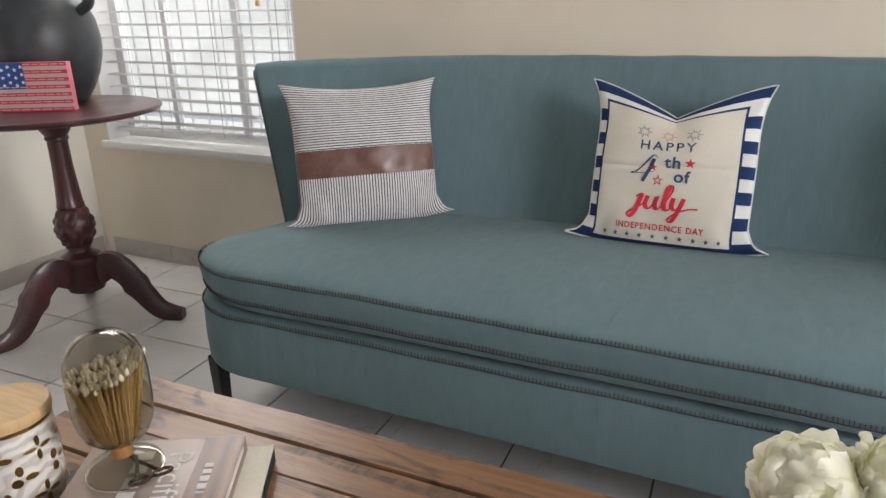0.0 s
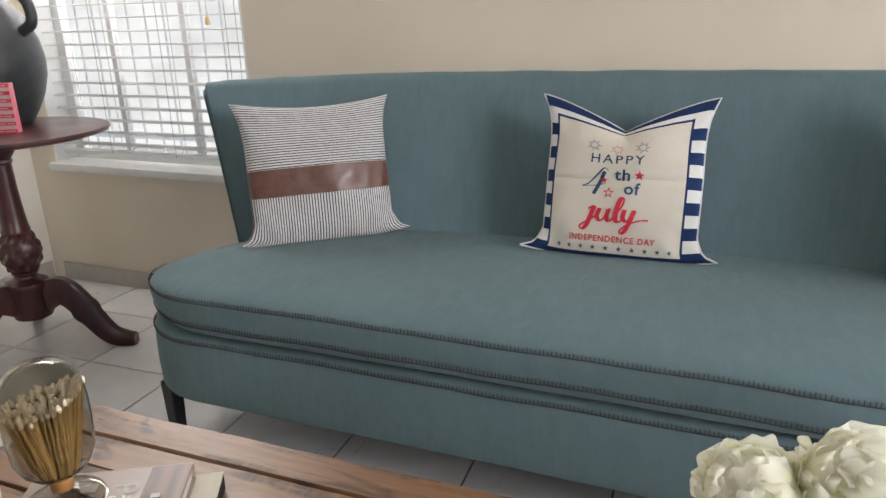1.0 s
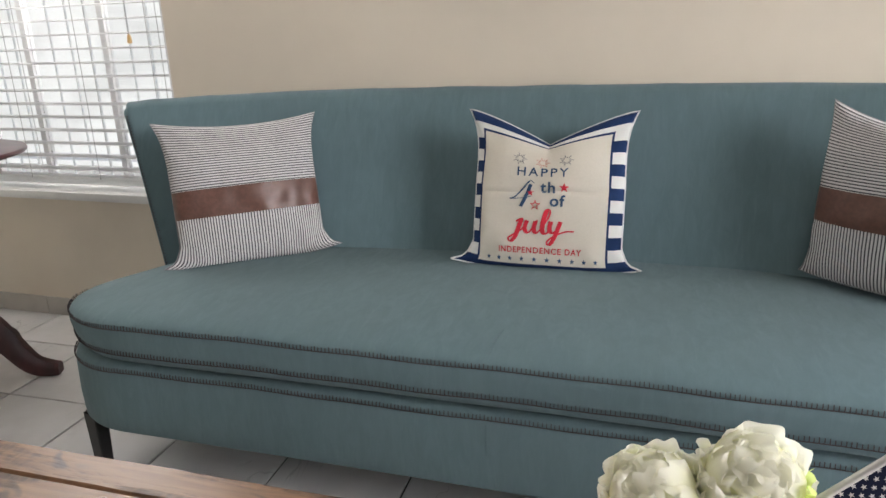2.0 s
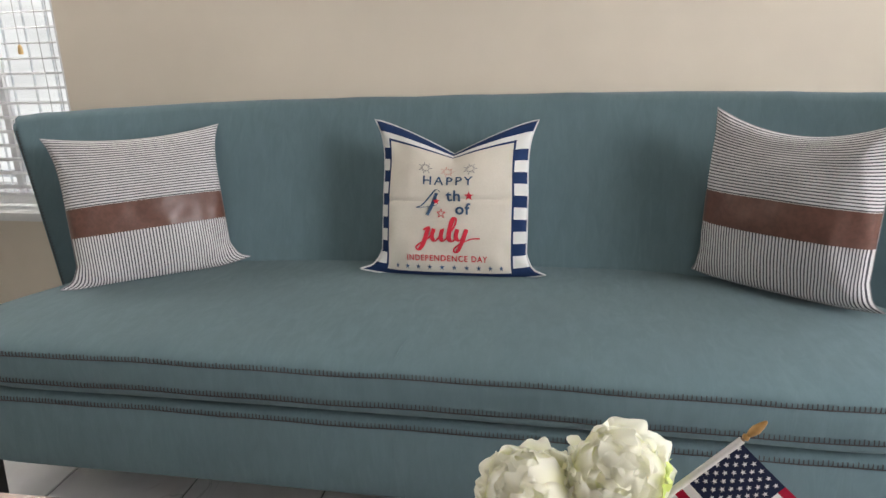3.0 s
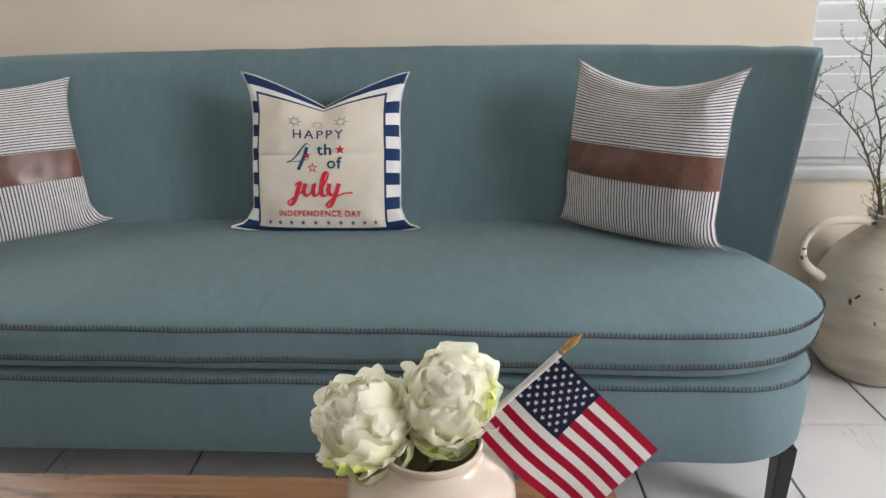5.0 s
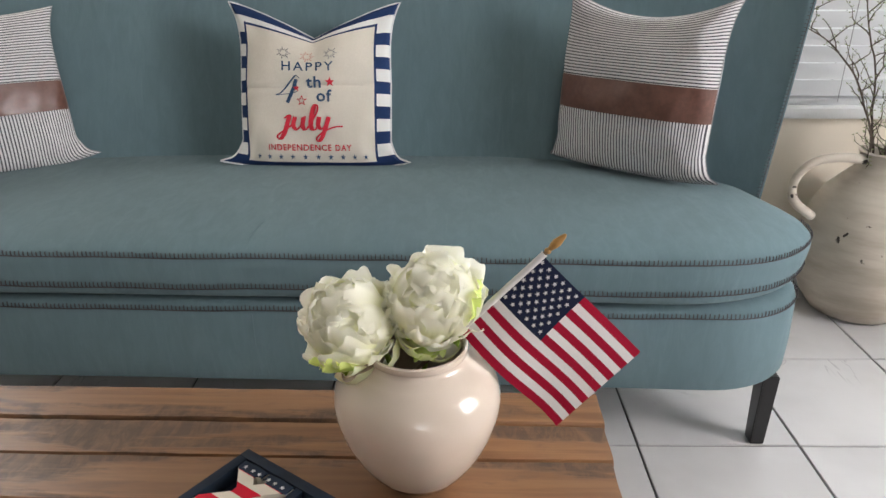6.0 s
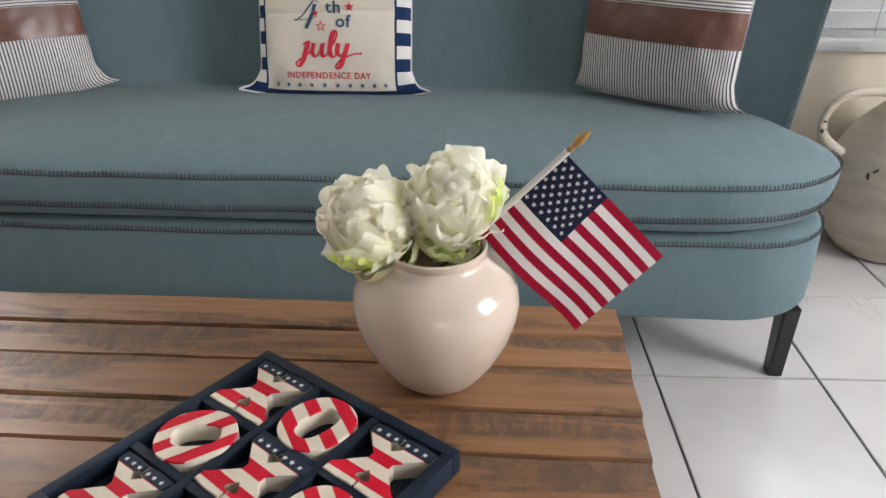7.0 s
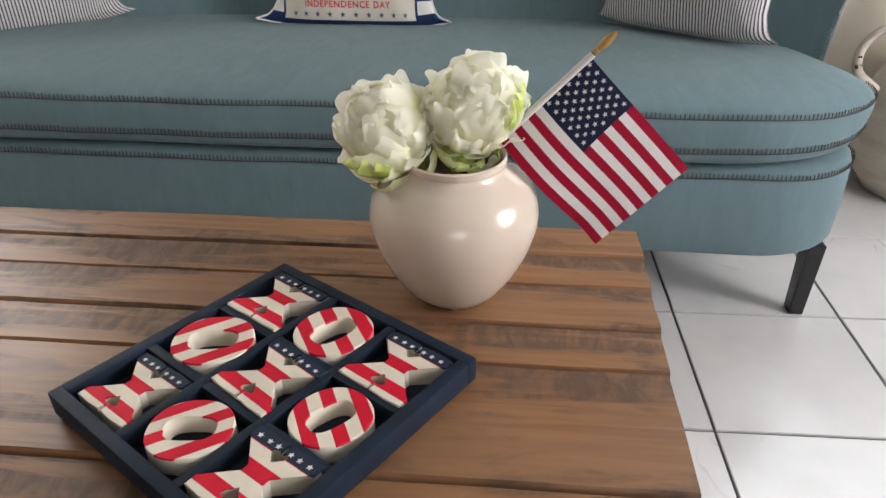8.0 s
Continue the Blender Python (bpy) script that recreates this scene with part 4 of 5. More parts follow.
prof = [(0.001, 0.0), (0.036, 0.0), (0.043, 0.003), (0.0555, 0.018), (0.0675, 0.038), (0.0770, 0.060), (0.0825, 0.082), (0.0830, 0.097), (0.0795, 0.111), (0.0715, 0.1235),
        (0.060, 0.1325), (0.0515, 0.138), (0.0490, 0.143), (0.0500, 0.148), (0.0482, 0.1495), (0.0455, 0.147), (0.0450, 0.140), (0.058, 0.126), (0.076, 0.100), (0.070, 0.06), (0.04, 0.012), (0.001, 0.008)]
part("rim", lathe([(0.0490, 0.1425), (0.0507, 0.1455), (0.0500, 0.1495), (0.0480, 0.1507), (0.0458, 0.1488), (0.0452, 0.1440)], 72, caps=(False, False)), CREAM, vase, "rolled glossy lip")
part("body", lathe(prof, 72, caps=(False, False)), CREAM, vase)


def petal_mesh(name, ruffle, seed, material, half=50, tall=84):
    """A broad, soft petal, a patch of a unit ball with a flared, lobed lip; z points outward, y to the tip."""
    def fn(u, v):
        a = 2 * u - 1
        wd = radians(half) * max(0.0, math.sin(math.pi * (0.14 + 0.60 * v))) ** 0.55
        lip = v ** 3
        lobes = 0.5 * math.sin(a * 5.5 + seed) + 0.5 * math.sin(a * 10 + 2.3 * seed) + 0.3 * math.sin(a * 17 + seed)
        lat = radians(tall) * (v - 0.5) * (1 - 0.34 * a * a * v) + 0.09 * lip * lobes
        lon = a * wd
        rad = 1 + 0.15 * lip - 0.16 * (1 - v) ** 2 - 0.06 * a * a
        rad += ruffle * v * (0.7 * math.sin(a * 4.4 + seed) + 0.9 * noise.noise(Vector((a * 2.2, v * 2.4, seed))))
        rad += 0.06 * lip * math.sin(a * 9 + 3 * seed) + 0.02 * v * math.cos(a * 15 + seed)
        return (rad * math.sin(lon) * math.cos(lat), rad * math.sin(lat), rad * math.cos(lon) * math.cos(lat))
    bm = sheet(fn, 26, 14)
    me = bpy.data.meshes.new(name)
    for f in bm.faces:
        f.smooth = True
    bm.to_mesh(me)
    bm.free()
    me.materials.append(material)
    return me


PETALS = [petal_mesh("petal", 0.09, 1.0, PETAL, 48, 70), petal_mesh("petal", 0.11, 2.3, PETAL, 54, 64), petal_mesh("petal", 0.10, 4.1, PETAL, 44, 74), petal_mesh("petal", 0.11, 5.2, PETAL, 50, 68), petal_mesh("petal", 0.08, 6.6, PETAL, 56, 62)]
GREEN_PETAL = petal_mesh("petal", 0.06, 3.3, petal_mat("lime_silk_petal", (0.80, 0.90, 0.36), (0.62, 0.80, 0.16)), 26, 48)


def bloom(at, facing, r, seed, label, green, droop):
    rnd = random.Random(seed)
    z = Vector(facing).normalized()
    m = Matrix.Translation(at) @ z.to_track_quat("Z", "Y").to_matrix().to_4x4()
    fl = thing("flower", m, label, "flower", "flowers in the vase")
    rows = ((6, 118, 0.93), (7, 95, 0.97), (7, 72, 0.97), (6, 50, 0.95), (5, 30, 0.93), (3, 10, 0.90))
    for n, polar, rad in rows:
        off = rnd.uniform(0, 360)
        for k in range(n):
            sc = r * rad * rnd.uniform(0.88, 1.04)
            q = pose(0, 0, 0, polar + rnd.uniform(-9, 9), 0, off + 360 * k / n + rnd.uniform(-14, 14)) @ pose(0, 0, 0, rnd.uniform(-3, 5), rnd.uniform(-5, 5), rnd.uniform(-22, 22))
            share("petal", rnd.choice(PETALS), fl, q @ Matrix.Diagonal((sc, sc, sc, 1)))
    bm = bmesh.new()
    bmesh.ops.create_icosphere(bm, subdivisions=2, radius=r * 0.78)
    part("heart", bm, PETAL, fl)
    inv = m.inverted()
    foot = inv @ Vector((VX + 0.3 * (at[0] - VX), VY + 0.3 * (at[1] - VY), TZ + 0.02))
    knee = inv @ Vector((VX + 0.45 * (at[0] - VX), VY + 0.5 * (at[1] - VY), TZ + 0.14))
    part("stem", tube(spline([foot, knee, (0, 0, -0.2 * r)], 10), 0.0028, 6), LEAFGREEN, fl, "green silk stem")

    for g, sc in droop:
        d = (inv.to_3x3() @ Vector(g)).normalized()
        q = Matrix.Translation(d * (r * 0.42) + inv.to_3x3() @ Vector((0, 0, -0.010))) @ d.to_track_quat("Z", "Y").to_matrix().to_4x4() @ pose(0, 0, 0, -46, 0, 180 + rnd.uniform(-25, 25))
        share("petal", PETALS[1], fl, q @ Matrix.Diagonal((r * sc * 0.66, r * sc * 0.70, r * sc * 0.66, 1)))
    for g in green:
        d = (inv.to_3x3() @ Vector(g)).normalized()
        q = d.to_track_quat("Z", "Y").to_matrix().to_4x4() @ Matrix.Diagonal((r * 1.03, r * 1.03, r * 1.03, 1))
        tagged(share("petal", GREEN_PETAL, fl, q), "lime green petal")

    def leaf(u, v):
        a = 2 * u - 1
        return (a * 0.011 * math.sin(math.pi * (0.12 + 0.85 * v)), v * 0.03, 0.005 * a * a - 0.010 * v * v)
    for az in (200, 320):
        part("leaf", sheet(leaf, 4, 5), LEAFGREEN, fl, "bright green silk sepal", pose(0, 0, -0.3 * r, 0, 0, az) @ pose(0, r * 0.45, 0, 30, 0, 0))
    return fl


bloom((0.147, 0.714, 0.616), (-0.40, -0.55, 0.75), 0.0495, 11, "large creamy white silk peony with green tinges", ((-0.35, -0.75, -0.55), (-0.1, -0.8, -0.62)),
      (((-0.95, -0.2, -0.45), 1.05), ((0.45, -0.75, -0.70), 1.15), ((-0.1, -0.9, -0.6), 1.08), ((0.75, -0.6, -0.30), 1.05)))
bloom((0.228, 0.731, 0.635), (0.12, -0.55, 0.80), 0.0495, 23, "large white ruffled silk peony", ((0.92, -0.35, 0.12), (-0.2, -0.2, -0.95)),
      (((0.25, -0.8, -0.75), 1.12), ((-0.5, -0.75, -0.5), 1.08), ((-0.15, -0.85, -0.65), 1.1)))

flag = thing("stick_flag", pose(0.243, 0.717, 0.600), "small striped flag on a wooden stick in the vase", "flag")
p0, p1 = Vector((0.180, 0.714, 0.532)), Vector((0.3355, 0.717, 0.6960))
org = Vector((0.243, 0.717, 0.600))
dr = (p1 - p0).normalized()
part("stick", tube([p0 - org, p1 - org], 0.0022, 8), STAFF, flag, "brown wooden stick")
fin = [(0.0022, 0.0), (0.0034, 0.001), (0.0034, 0.003), (0.0022, 0.0045), (0.0040, 0.010), (0.0044, 0.014), (0.0030, 0.021), (0.0018, 0.0245), (0.0008, 0.026)]
part("finial", lathe(fin, 14), BRASS, flag, "gilt spear-shaped finial", Matrix.Translation(p1 - org) @ dr.to_track_quat("Z", "Y").to_matrix().to_4x4())
FH, FW = 0.114, 0.150
h1 = p1 - dr * 0.005
fly = Vector((0.70, 0.0, -0.713)).normalized()


def flag_at(u, v):
    """u along the fly, v up the hoist."""
    hang = (1 - v)
    q = h1 - dr * (FH * hang) + fly * (FW * u)
    q += Vector((-0.004, 0, 0.006)) * u * hang
    q += Vector((0.0, -1.0, 0.0)) * (0.006 * math.sin(u * 5.2 + 0.6) * (0.3 + 0.7 * hang) + 0.023 * u * hang - 0.004)
    q += Vector((0.006, 0, -0.010)) * math.sin(min(1.0, u * 1.15) * math.pi) * hang * hang
    return q - org


part("cloth", sheet(flag_at, 44, 30), flag_print("flag_cloth"), flag)
stars = []
for row in range(9):
    for k in range(6 if row % 2 == 0 else 5):
        stars.append(star(0.0255, 0.035 + (k + (0.5 if row % 2 else 0.0)) * 0.0665 + 0.004, 1 - (0.045 + row * 0.0545)))
stars = [[(x + (px - x) * 0.72, py) for px, py in s] for s in stars for x in [sum(q[0] for q in s) / 10]]
for outline in stars:
    bm = printed([outline], flag_at, (0, -0.0007, 0))
    part("star", printed([outline], flag_at, (0, 0.0007, 0), bm), HEM, flag, "white printed star", smooth=False)
part("hem", tube([h1 - org + dr * 0.003, h1 - dr * (FH * 0.5) - org, h1 - dr * (FH + 0.001) - org], 0.0034, 10), HEM, flag, "white sewn sleeve")
for k in range(7):
    part("printed_mark", boxed((-0.0006, -0.0036, 0.0), (0.0006, -0.0030, 0.0030 + 0.001 * (k % 3))), BLACK, flag, "tiny dark printing on the sleeve",
         Matrix.Translation(h1 - dr * (0.016 + k * 0.0042) - org) @ dr.to_track_quat("Z", "Y").to_matrix().to_4x4())

# ---- tic-tac-toe tray ----
S = 0.241
tray_m = Matrix.Translation((0.0625, 0.5315, TZ + 0.0005)) @ pose(0, 0, 0, 0, 0, -32.6) @ Matrix.Diagonal((1.087, 1.087, 1.087, 1))
tray = thing("game_tray", tray_m, "navy wooden tic-tac-toe tray lying on the planks", "game tray")
part("bottom", boxed((-S / 2 + 0.01, -S / 2 + 0.01, 0), (S / 2 - 0.01, S / 2 - 0.01, 0.005)), TRAY, tray)
for a, b in (((-S / 2, -S / 2), (S / 2, -S / 2 + 0.011)), ((-S / 2, S / 2 - 0.011), (S / 2, S / 2))):
    part("rim", boxed((*a, 0), (*b, 0.0225), 0.0012), TRAY, tray)
for x in (-S / 2, S / 2 - 0.011):
    part("rim", boxed((x, -S / 2 + 0.011, 0), (x + 0.011, S / 2 - 0.011, 0.0225), 0.0012), TRAY, tray)
C = (S - 0.022) / 3
for k in (-0.5, 0.5):
    part("divider", boxed((k * C - 0.0042, -S / 2 + 0.011, 0.005), (k * C + 0.0042, S / 2 - 0.011, 0.0215), 0.001), TRAY, tray)
for k in (-0.5, 0.5):
    for j in (-1, 0, 1):
        lo, hi = (j - 0.5) * C + (0.0042 if j > -1 else 0), (j + 0.5) * C - (0.0042 if j < 1 else 0)
        part("divider", boxed((lo, k * C - 0.0042, 0.005), (hi, k * C + 0.0042, 0.0212), 0.001), TRAY, tray)
quad = [(0.035, 0.98), (0.52, 1.0), (0.98, 0.98), (0.98, 0.68), (0.86, 0.64), (0.30, 0.10)]
notch = [(0.0, 0.36), (0.22, 0.58), (0.24, 0.70), (0.10, 0.76), (0.035, 0.70)]
right_up = notch + quad
cross = [(x, y) for x, y in right_up] + [(x, -y) for x, y in right_up[::-1]] + [(-x, -y) for x, y in right_up[1:]] + [(-x, y) for x, y in right_up[:0:-1]]
cross = [(x * 0.0312, y * 0.0312) for x, y in cross]
XM = letter_stripes("cross_stripes", 1, 0.0, True)
OM = letter_stripes("ring_stripes", 1, 0.0, False)
GROUP_X, GROUP_O = "wooden crosses in the tray", "wooden rings in the tray"
first_x = None
first_o = {}
for j in (-1, 0, 1):
    for i in (-1, 0, 1):
        at = tray_m @ pose(i * C, j * C, 0.0052)
        if (i + j) % 2 == 0:
            mm = at @ pose(random.uniform(-0.002, 0.002), random.uniform(-0.002, 0.002), 0, 0, 0, random.uniform(-4, 4))
            if first_x is None:
                first_x = thing("wooden_cross", mm, "wooden letter X with red stripes and a starred navy band", "game piece", GROUP_X)
                part("letter", slab(cross, 0, 0.0165, bevel=0.0007), XM, first_x)
                for x in (-0.023, -0.0135, -0.0055, 0.0065, 0.0145, 0.0235):
                    part("star", printed([star(0.0027, x, 0.0242)], lambda x, y: (x, y, 0.0168), (0, 0, 0)), WHITE_INK, first_x, "small white star", smooth=False)
            else:
                copy_thing(first_x, mm)
        else:
            mm = at @ pose(0, 0, 0, 0, 0, {(-1, 0): 69, (0, 1): -27, (0, -1): 66, (1, 0): -31}[(i, j)])
            skew = -28 if (i, j) in ((-1, 0), (0, -1)) else -72
            if skew not in first_o:
                bm = bmesh.new()
                n = 48
                loops = []
                turn = Matrix.Rotation(radians(skew), 4, "Z")
                for rx, ry, p, z in ((0.0194, 0.0118, 0.72, 0.0), (0.0322, 0.0300, 0.92, 0.0), (0.0322, 0.0300, 0.92, 0.0155), (0.0316, 0.0294, 0.92, 0.0165), (0.0200, 0.0124, 0.72, 0.0165), (0.0194, 0.0118, 0.72, 0.0155)):
                    ring_at = []
                    for q in range(n):
                        c, e = math.cos(2 * math.pi * q / n), math.sin(2 * math.pi * q / n)
                        ring_at.append(turn @ Vector((rx * math.copysign(abs(c) ** p, c), ry * math.copysign(abs(e) ** p, e), z)))
                    loops.append(ring_at)
                rings(bm, loops + [loops[0]], False, False)
                bmesh.ops.remove_doubles(bm, verts=bm.verts, dist=1e-6)
                first_o[skew] = thing("wooden_ring", mm, "wooden letter O with red and cream stripes", "game piece", GROUP_O)
                part("letter", bm, OM, first_o[skew])
            else:
                copy_thing(first_o[skew], mm)

# ---- books, match cloche, candle, wick trimmer ----


def book(m, w, h, t, cover, label):
    b = thing("book", m, label, "book", "books on the coffee table")
    part("pages", boxed((-w / 2 + 0.003, -h / 2 + 0.004, 0.0028), (w / 2 - 0.004, h / 2 - 0.004, t - 0.0028)), PAPER, b, "cream page block")
    part("cover", boxed((-w / 2, -h / 2, t - 0.0026), (w / 2, h / 2, t), 0.0008), cover, b)
    part("cover", boxed((-w / 2, -h / 2, 0), (w / 2, h / 2, 0.0026), 0.0008), cover, b)
    part("spine", boxed((-w / 2 - 0.0015, -h / 2, 0), (-w / 2 + 0.0022, h / 2, t), 0.0008), cover, b)
    return b


B_ANG = -61
GROWN = Matrix.Diagonal((1.05, 1.05, 1.05, 1))
book2 = book(pose(-0.521, 0.574, TZ + 0.001, 0, 0, B_ANG) @ GROWN, 0.26, 0.20, 0.024, COVER_CREAM, "cream cloth-bound book with a black edge")
part("label_strip", boxed((-0.126, 0.0995, 0.003), (-0.05, 0.1006, 0.021)), BLACK, book2, "black strip along the cover edge")
BT = TZ + 0.0264
BK = pose(-0.5445, 0.5565, BT, 0, 0, B_ANG) @ GROWN
book1 = book(BK, 0.25, 0.19, 0.0235, COVER_PALE, "blush photo book with white lettering, closed")
part("cover_photo", boxed((-0.1245, 0.046, 0.0236), (0.1245, 0.0945, 0.0241)), COVER_BROWN, book1, "brown printed photograph")
part("title", printed(lettering("Pacific", 0.044), lambda x, y: (x - 0.042, y + 0.009, 0.0243), (0, 0, 0)), WHITE_INK, book1, "white printed title", smooth=False)
bars = [[(x, y), (x + w, y), (x + w, y + 0.02), (x, y + 0.02)] for x, w, y in ((-0.10, 0.016, -0.03), (-0.078, 0.02, -0.03), (-0.05, 0.02, -0.03), (-0.024, 0.016, -0.03), (0.0, 0.02, -0.03), (0.028, 0.012, -0.03))]
part("subtitle", printed(bars, lambda x, y: (x, y, 0.0243), (0, 0, 0)), WHITE_INK, book1, "row of white printed marks", smooth=False)
bars = [[(x, 0.058), (x + w, 0.058), (x + w, 0.069), (x, 0.069)] for x, w in ((-0.07, 0.008), (-0.058, 0.008), (-0.046, 0.010), (-0.032, 0.010), (-0.018, 0.004))]
part("byline", printed(bars, lambda x, y: (x, y, 0.0246), (0, 0, 0)), WHITE_INK, book1, "small white printed marks", smooth=False)

CL = Vector((-0.615, 0.602, BT + 0.0250))
CS = Matrix.Translation(CL) @ Matrix.Diagonal((0.90, 0.90, 1.0, 1))
cloche = thing("match_cloche", CS, "smoked glass cloche filled with long matches", "match holder")
part("foot", lathe([(0.0495, 0.0), (0.0520, 0.0), (0.0525, 0.002), (0.051, 0.006), (0.038, 0.013), (0.018, 0.019), (0.001, 0.022), (0.001, 0.0205), (0.0175, 0.0175), (0.0372, 0.0115), (0.0495, 0.0045), (0.0495, 0.0)], 48, caps=(False, False)), SMOKE, cloche, "smoked glass foot")
part("collar", lathe([(0.001, 0.022), (0.014, 0.022), (0.0145, 0.028), (0.0145, 0.036), (0.0135, 0.040), (0.001, 0.040)], 28), CORK, cloche, "amber cork collar")
ob = [(0.001, 0.040), (0.018, 0.041), (0.032, 0.047), (0.043, 0.058), (0.0500, 0.074), (0.0525, 0.095), (0.0525, 0.135), (0.0500, 0.158), (0.0430, 0.174), (0.031, 0.185), (0.016, 0.190), (0.001, 0.191)]
ib = [(r - 0.0016 if r > 0.01 else r, z + (0.0016 if z < 0.06 else -0.0016 if z > 0.16 else 0)) for r, z in ob[::-1]]
part("bowl", lathe(ob + ib, 56, caps=(False, False)), SMOKE, cloche, "smoked glass dome")
rnd = random.Random(5)
mb = bmesh.new()
tube([(0, 0, 0), (0, 0, 0.083)], 0.0017, 5, mb)
stick_me = link("stick", mb, MATCHWOOD, False)
mb = bmesh.new()
bmesh.ops.create_icosphere(mb, subdivisions=1, radius=0.0034, matrix=Matrix.Translation((0, 0, 0.0845)) @ Matrix.Diagonal((1, 1, 1.35, 1)))
head_me = link("head", mb, MATCHTIP)
for k in range(230):
    a, rr = rnd.uniform(0, 2 * math.pi), 0.0485 * math.sqrt(rnd.uniform(0.0, 1.0))
    top = Vector((rr * math.cos(a), rr * math.sin(a), 0.138 + rnd.uniform(-0.003, 0.004) + 0.020 * max(0.0, math.cos(a - 0.75)) * (rr / 0.046) ** 2))
    low = Vector((top.x * 0.52 + rnd.uniform(-0.004, 0.004), top.y * 0.52 + rnd.uniform(-0.004, 0.004), 0.0455))
    d = (top - low)
    q = Matrix.Translation(low) @ d.to_track_quat("Z", "Y").to_matrix().to_4x4() @ Matrix.Diagonal((1, 1, d.length / 0.0862, 1))
    mt = thing("match", Matrix.Translation(CL) @ Matrix.Diagonal((0.88, 0.88, 1.0, 1)) @ q, "long match with a buff head", "match", "matches in the cloche")
    share("stick", stick_me.data, mt, Matrix.Identity(4))
    share("head", head_me.data, mt, Matrix.Identity(4))
bpy.data.objects.remove(stick_me)
bpy.data.objects.remove(head_me)
stand = thing("tray_book", pose(-0.740, 0.519, TZ + 0.001, 0, 0, -61) @ GROWN, "thin dark book under the candle jar", "book", "books on the coffee table")
part("cover", boxed((-0.075, -0.09, 0), (0.075, 0.06, 0.004), 0.001), BLACK, stand)
jar = thing("candle_jar", pose(-0.740, 0.545, TZ + 0.0055) @ Matrix.Diagonal((1.09, 1.09, 1.386, 1)), "white and gold candle jar with a wooden lid", "candle jar")
part("body", lathe([(0.001, 0), (0.038, 0.0), (0.044, 0.004), (0.047, 0.012), (0.048, 0.05), (0.047, 0.083), (0.045, 0.087), (0.001, 0.087)], 48, caps=(False, False)), SWIRL, jar)
part("rim", lathe([(0.044, 0.0865), (0.0475, 0.087), (0.0478, 0.090), (0.044, 0.0905)], 48), GOLD, jar, "thin gold rim")
part("lid", lathe([(0.001, 0.0905), (0.0475, 0.0905), (0.049, 0.093), (0.049, 0.100), (0.0475, 0.102), (0.001, 0.102)], 48), LIDWOOD, jar, "pale wooden lid")
for row, (z, n0) in enumerate(((0.022, 7), (0.046, 7), (0.068, 7))):
    for k in range(n0):
        a = 2 * math.pi * (k + 0.5 * (row % 2)) / n0
        lobes = 3 if (k + row) % 2 else 4
        polys = []
        for q in range(lobes):
            t0 = 2 * math.pi * q / lobes + k
            c, s = math.cos(t0), math.sin(t0)
            polys.append([(c * 0.0092 + 0.0050 * math.cos(w) * (0.6 + 0.9 * abs(c)), s * 0.0070 + 0.0036 * math.sin(w) * (0.6 + 0.9 * abs(s))) for w in [2 * math.pi * i / 9 for i in range(9)]])
        part("cutout", printed(polys, lambda x, y: (0.0486 * math.cos(a + x / 0.048), 0.0486 * math.sin(a + x / 0.048), z + y), (0, 0, 0)), GOLD, jar, "gold lined clover cutout")
trim = thing("wick_trimmer", pose(-0.554, 0.589, BT + 0.0262, 0, 0, -25) @ GROWN, "dark bronze wick trimmer lying on the book", "scissors")
for s in (-1, 1):
    loop = [(0.014 * math.cos(2 * math.pi * k / 24), s * 0.013 + 0.0105 * math.sin(2 * math.pi * k / 24), 0.014 + 0.006 * math.cos(2 * math.pi * k / 24)) for k in range(25)]
    part("finger_loop", tube(loop, 0.0021, 8), STEEL, trim)
    part("arm", tube([(-0.014, s * 0.012, 0.009), (-0.05, s * 0.001, 0.005), (-0.085, -s * 0.006, 0.0035)], 0.0022, 8), STEEL, trim)

# ---- pedestal table with urn and flag block ----
PX, PY, PZ = -2.002, 1.598, 0.738
ped = thing("pedestal_table", pose(PX, PY, 0), "round dark mahogany pedestal table with three carved feet", "table")
R = 0.332
part("tabletop", lathe([(0.001, PZ - 0.026), (R - 0.055, PZ - 0.026), (R - 0.03, PZ - 0.023), (R - 0.006, PZ - 0.016), (R, PZ - 0.009), (R - 0.003, PZ - 0.002), (R - 0.012, PZ), (0.001, PZ)], 72, caps=(False, False)), MAHOGANY, ped)
col = [(0.052, PZ - 0.027), (0.050, 0.676), (0.040, 0.660), (0.033, 0.650), (0.036, 0.645), (0.036, 0.639), (0.031, 0.634), (0.032, 0.55), (0.036, 0.48), (0.040, 0.430), (0.043, 0.420), (0.043, 0.414), (0.038, 0.409)]
part("column", lathe(col[::-1], 36), MAHOGANY, ped)
bm = bmesh.new()
loops = []
for j in range(25):
    t = j / 24
    r = 0.032 + 0.026 * math.sin(math.pi * (0.12 + 0.80 * t)) ** 1.2
    loops.append([((r + 0.0055 * abs(math.sin(4 * (2 * math.pi * i / 64) + 7 * t)) * abs(math.sin(4 * (2 * math.pi * i / 64) - 7 * t)) * 1.6) * math.cos(2 * math.pi * i / 64),
                   (r + 0.0055 * abs(math.sin(4 * (2 * math.pi * i / 64) + 7 * t)) * abs(math.sin(4 * (2 * math.pi * i / 64) - 7 * t)) * 1.6) * math.sin(2 * math.pi * i / 64), 0.285 + 0.125 * t) for i in range(64)])
part("carved_urn", rings(bm, loops), MAHOGANY, ped, "carved pineapple turning")
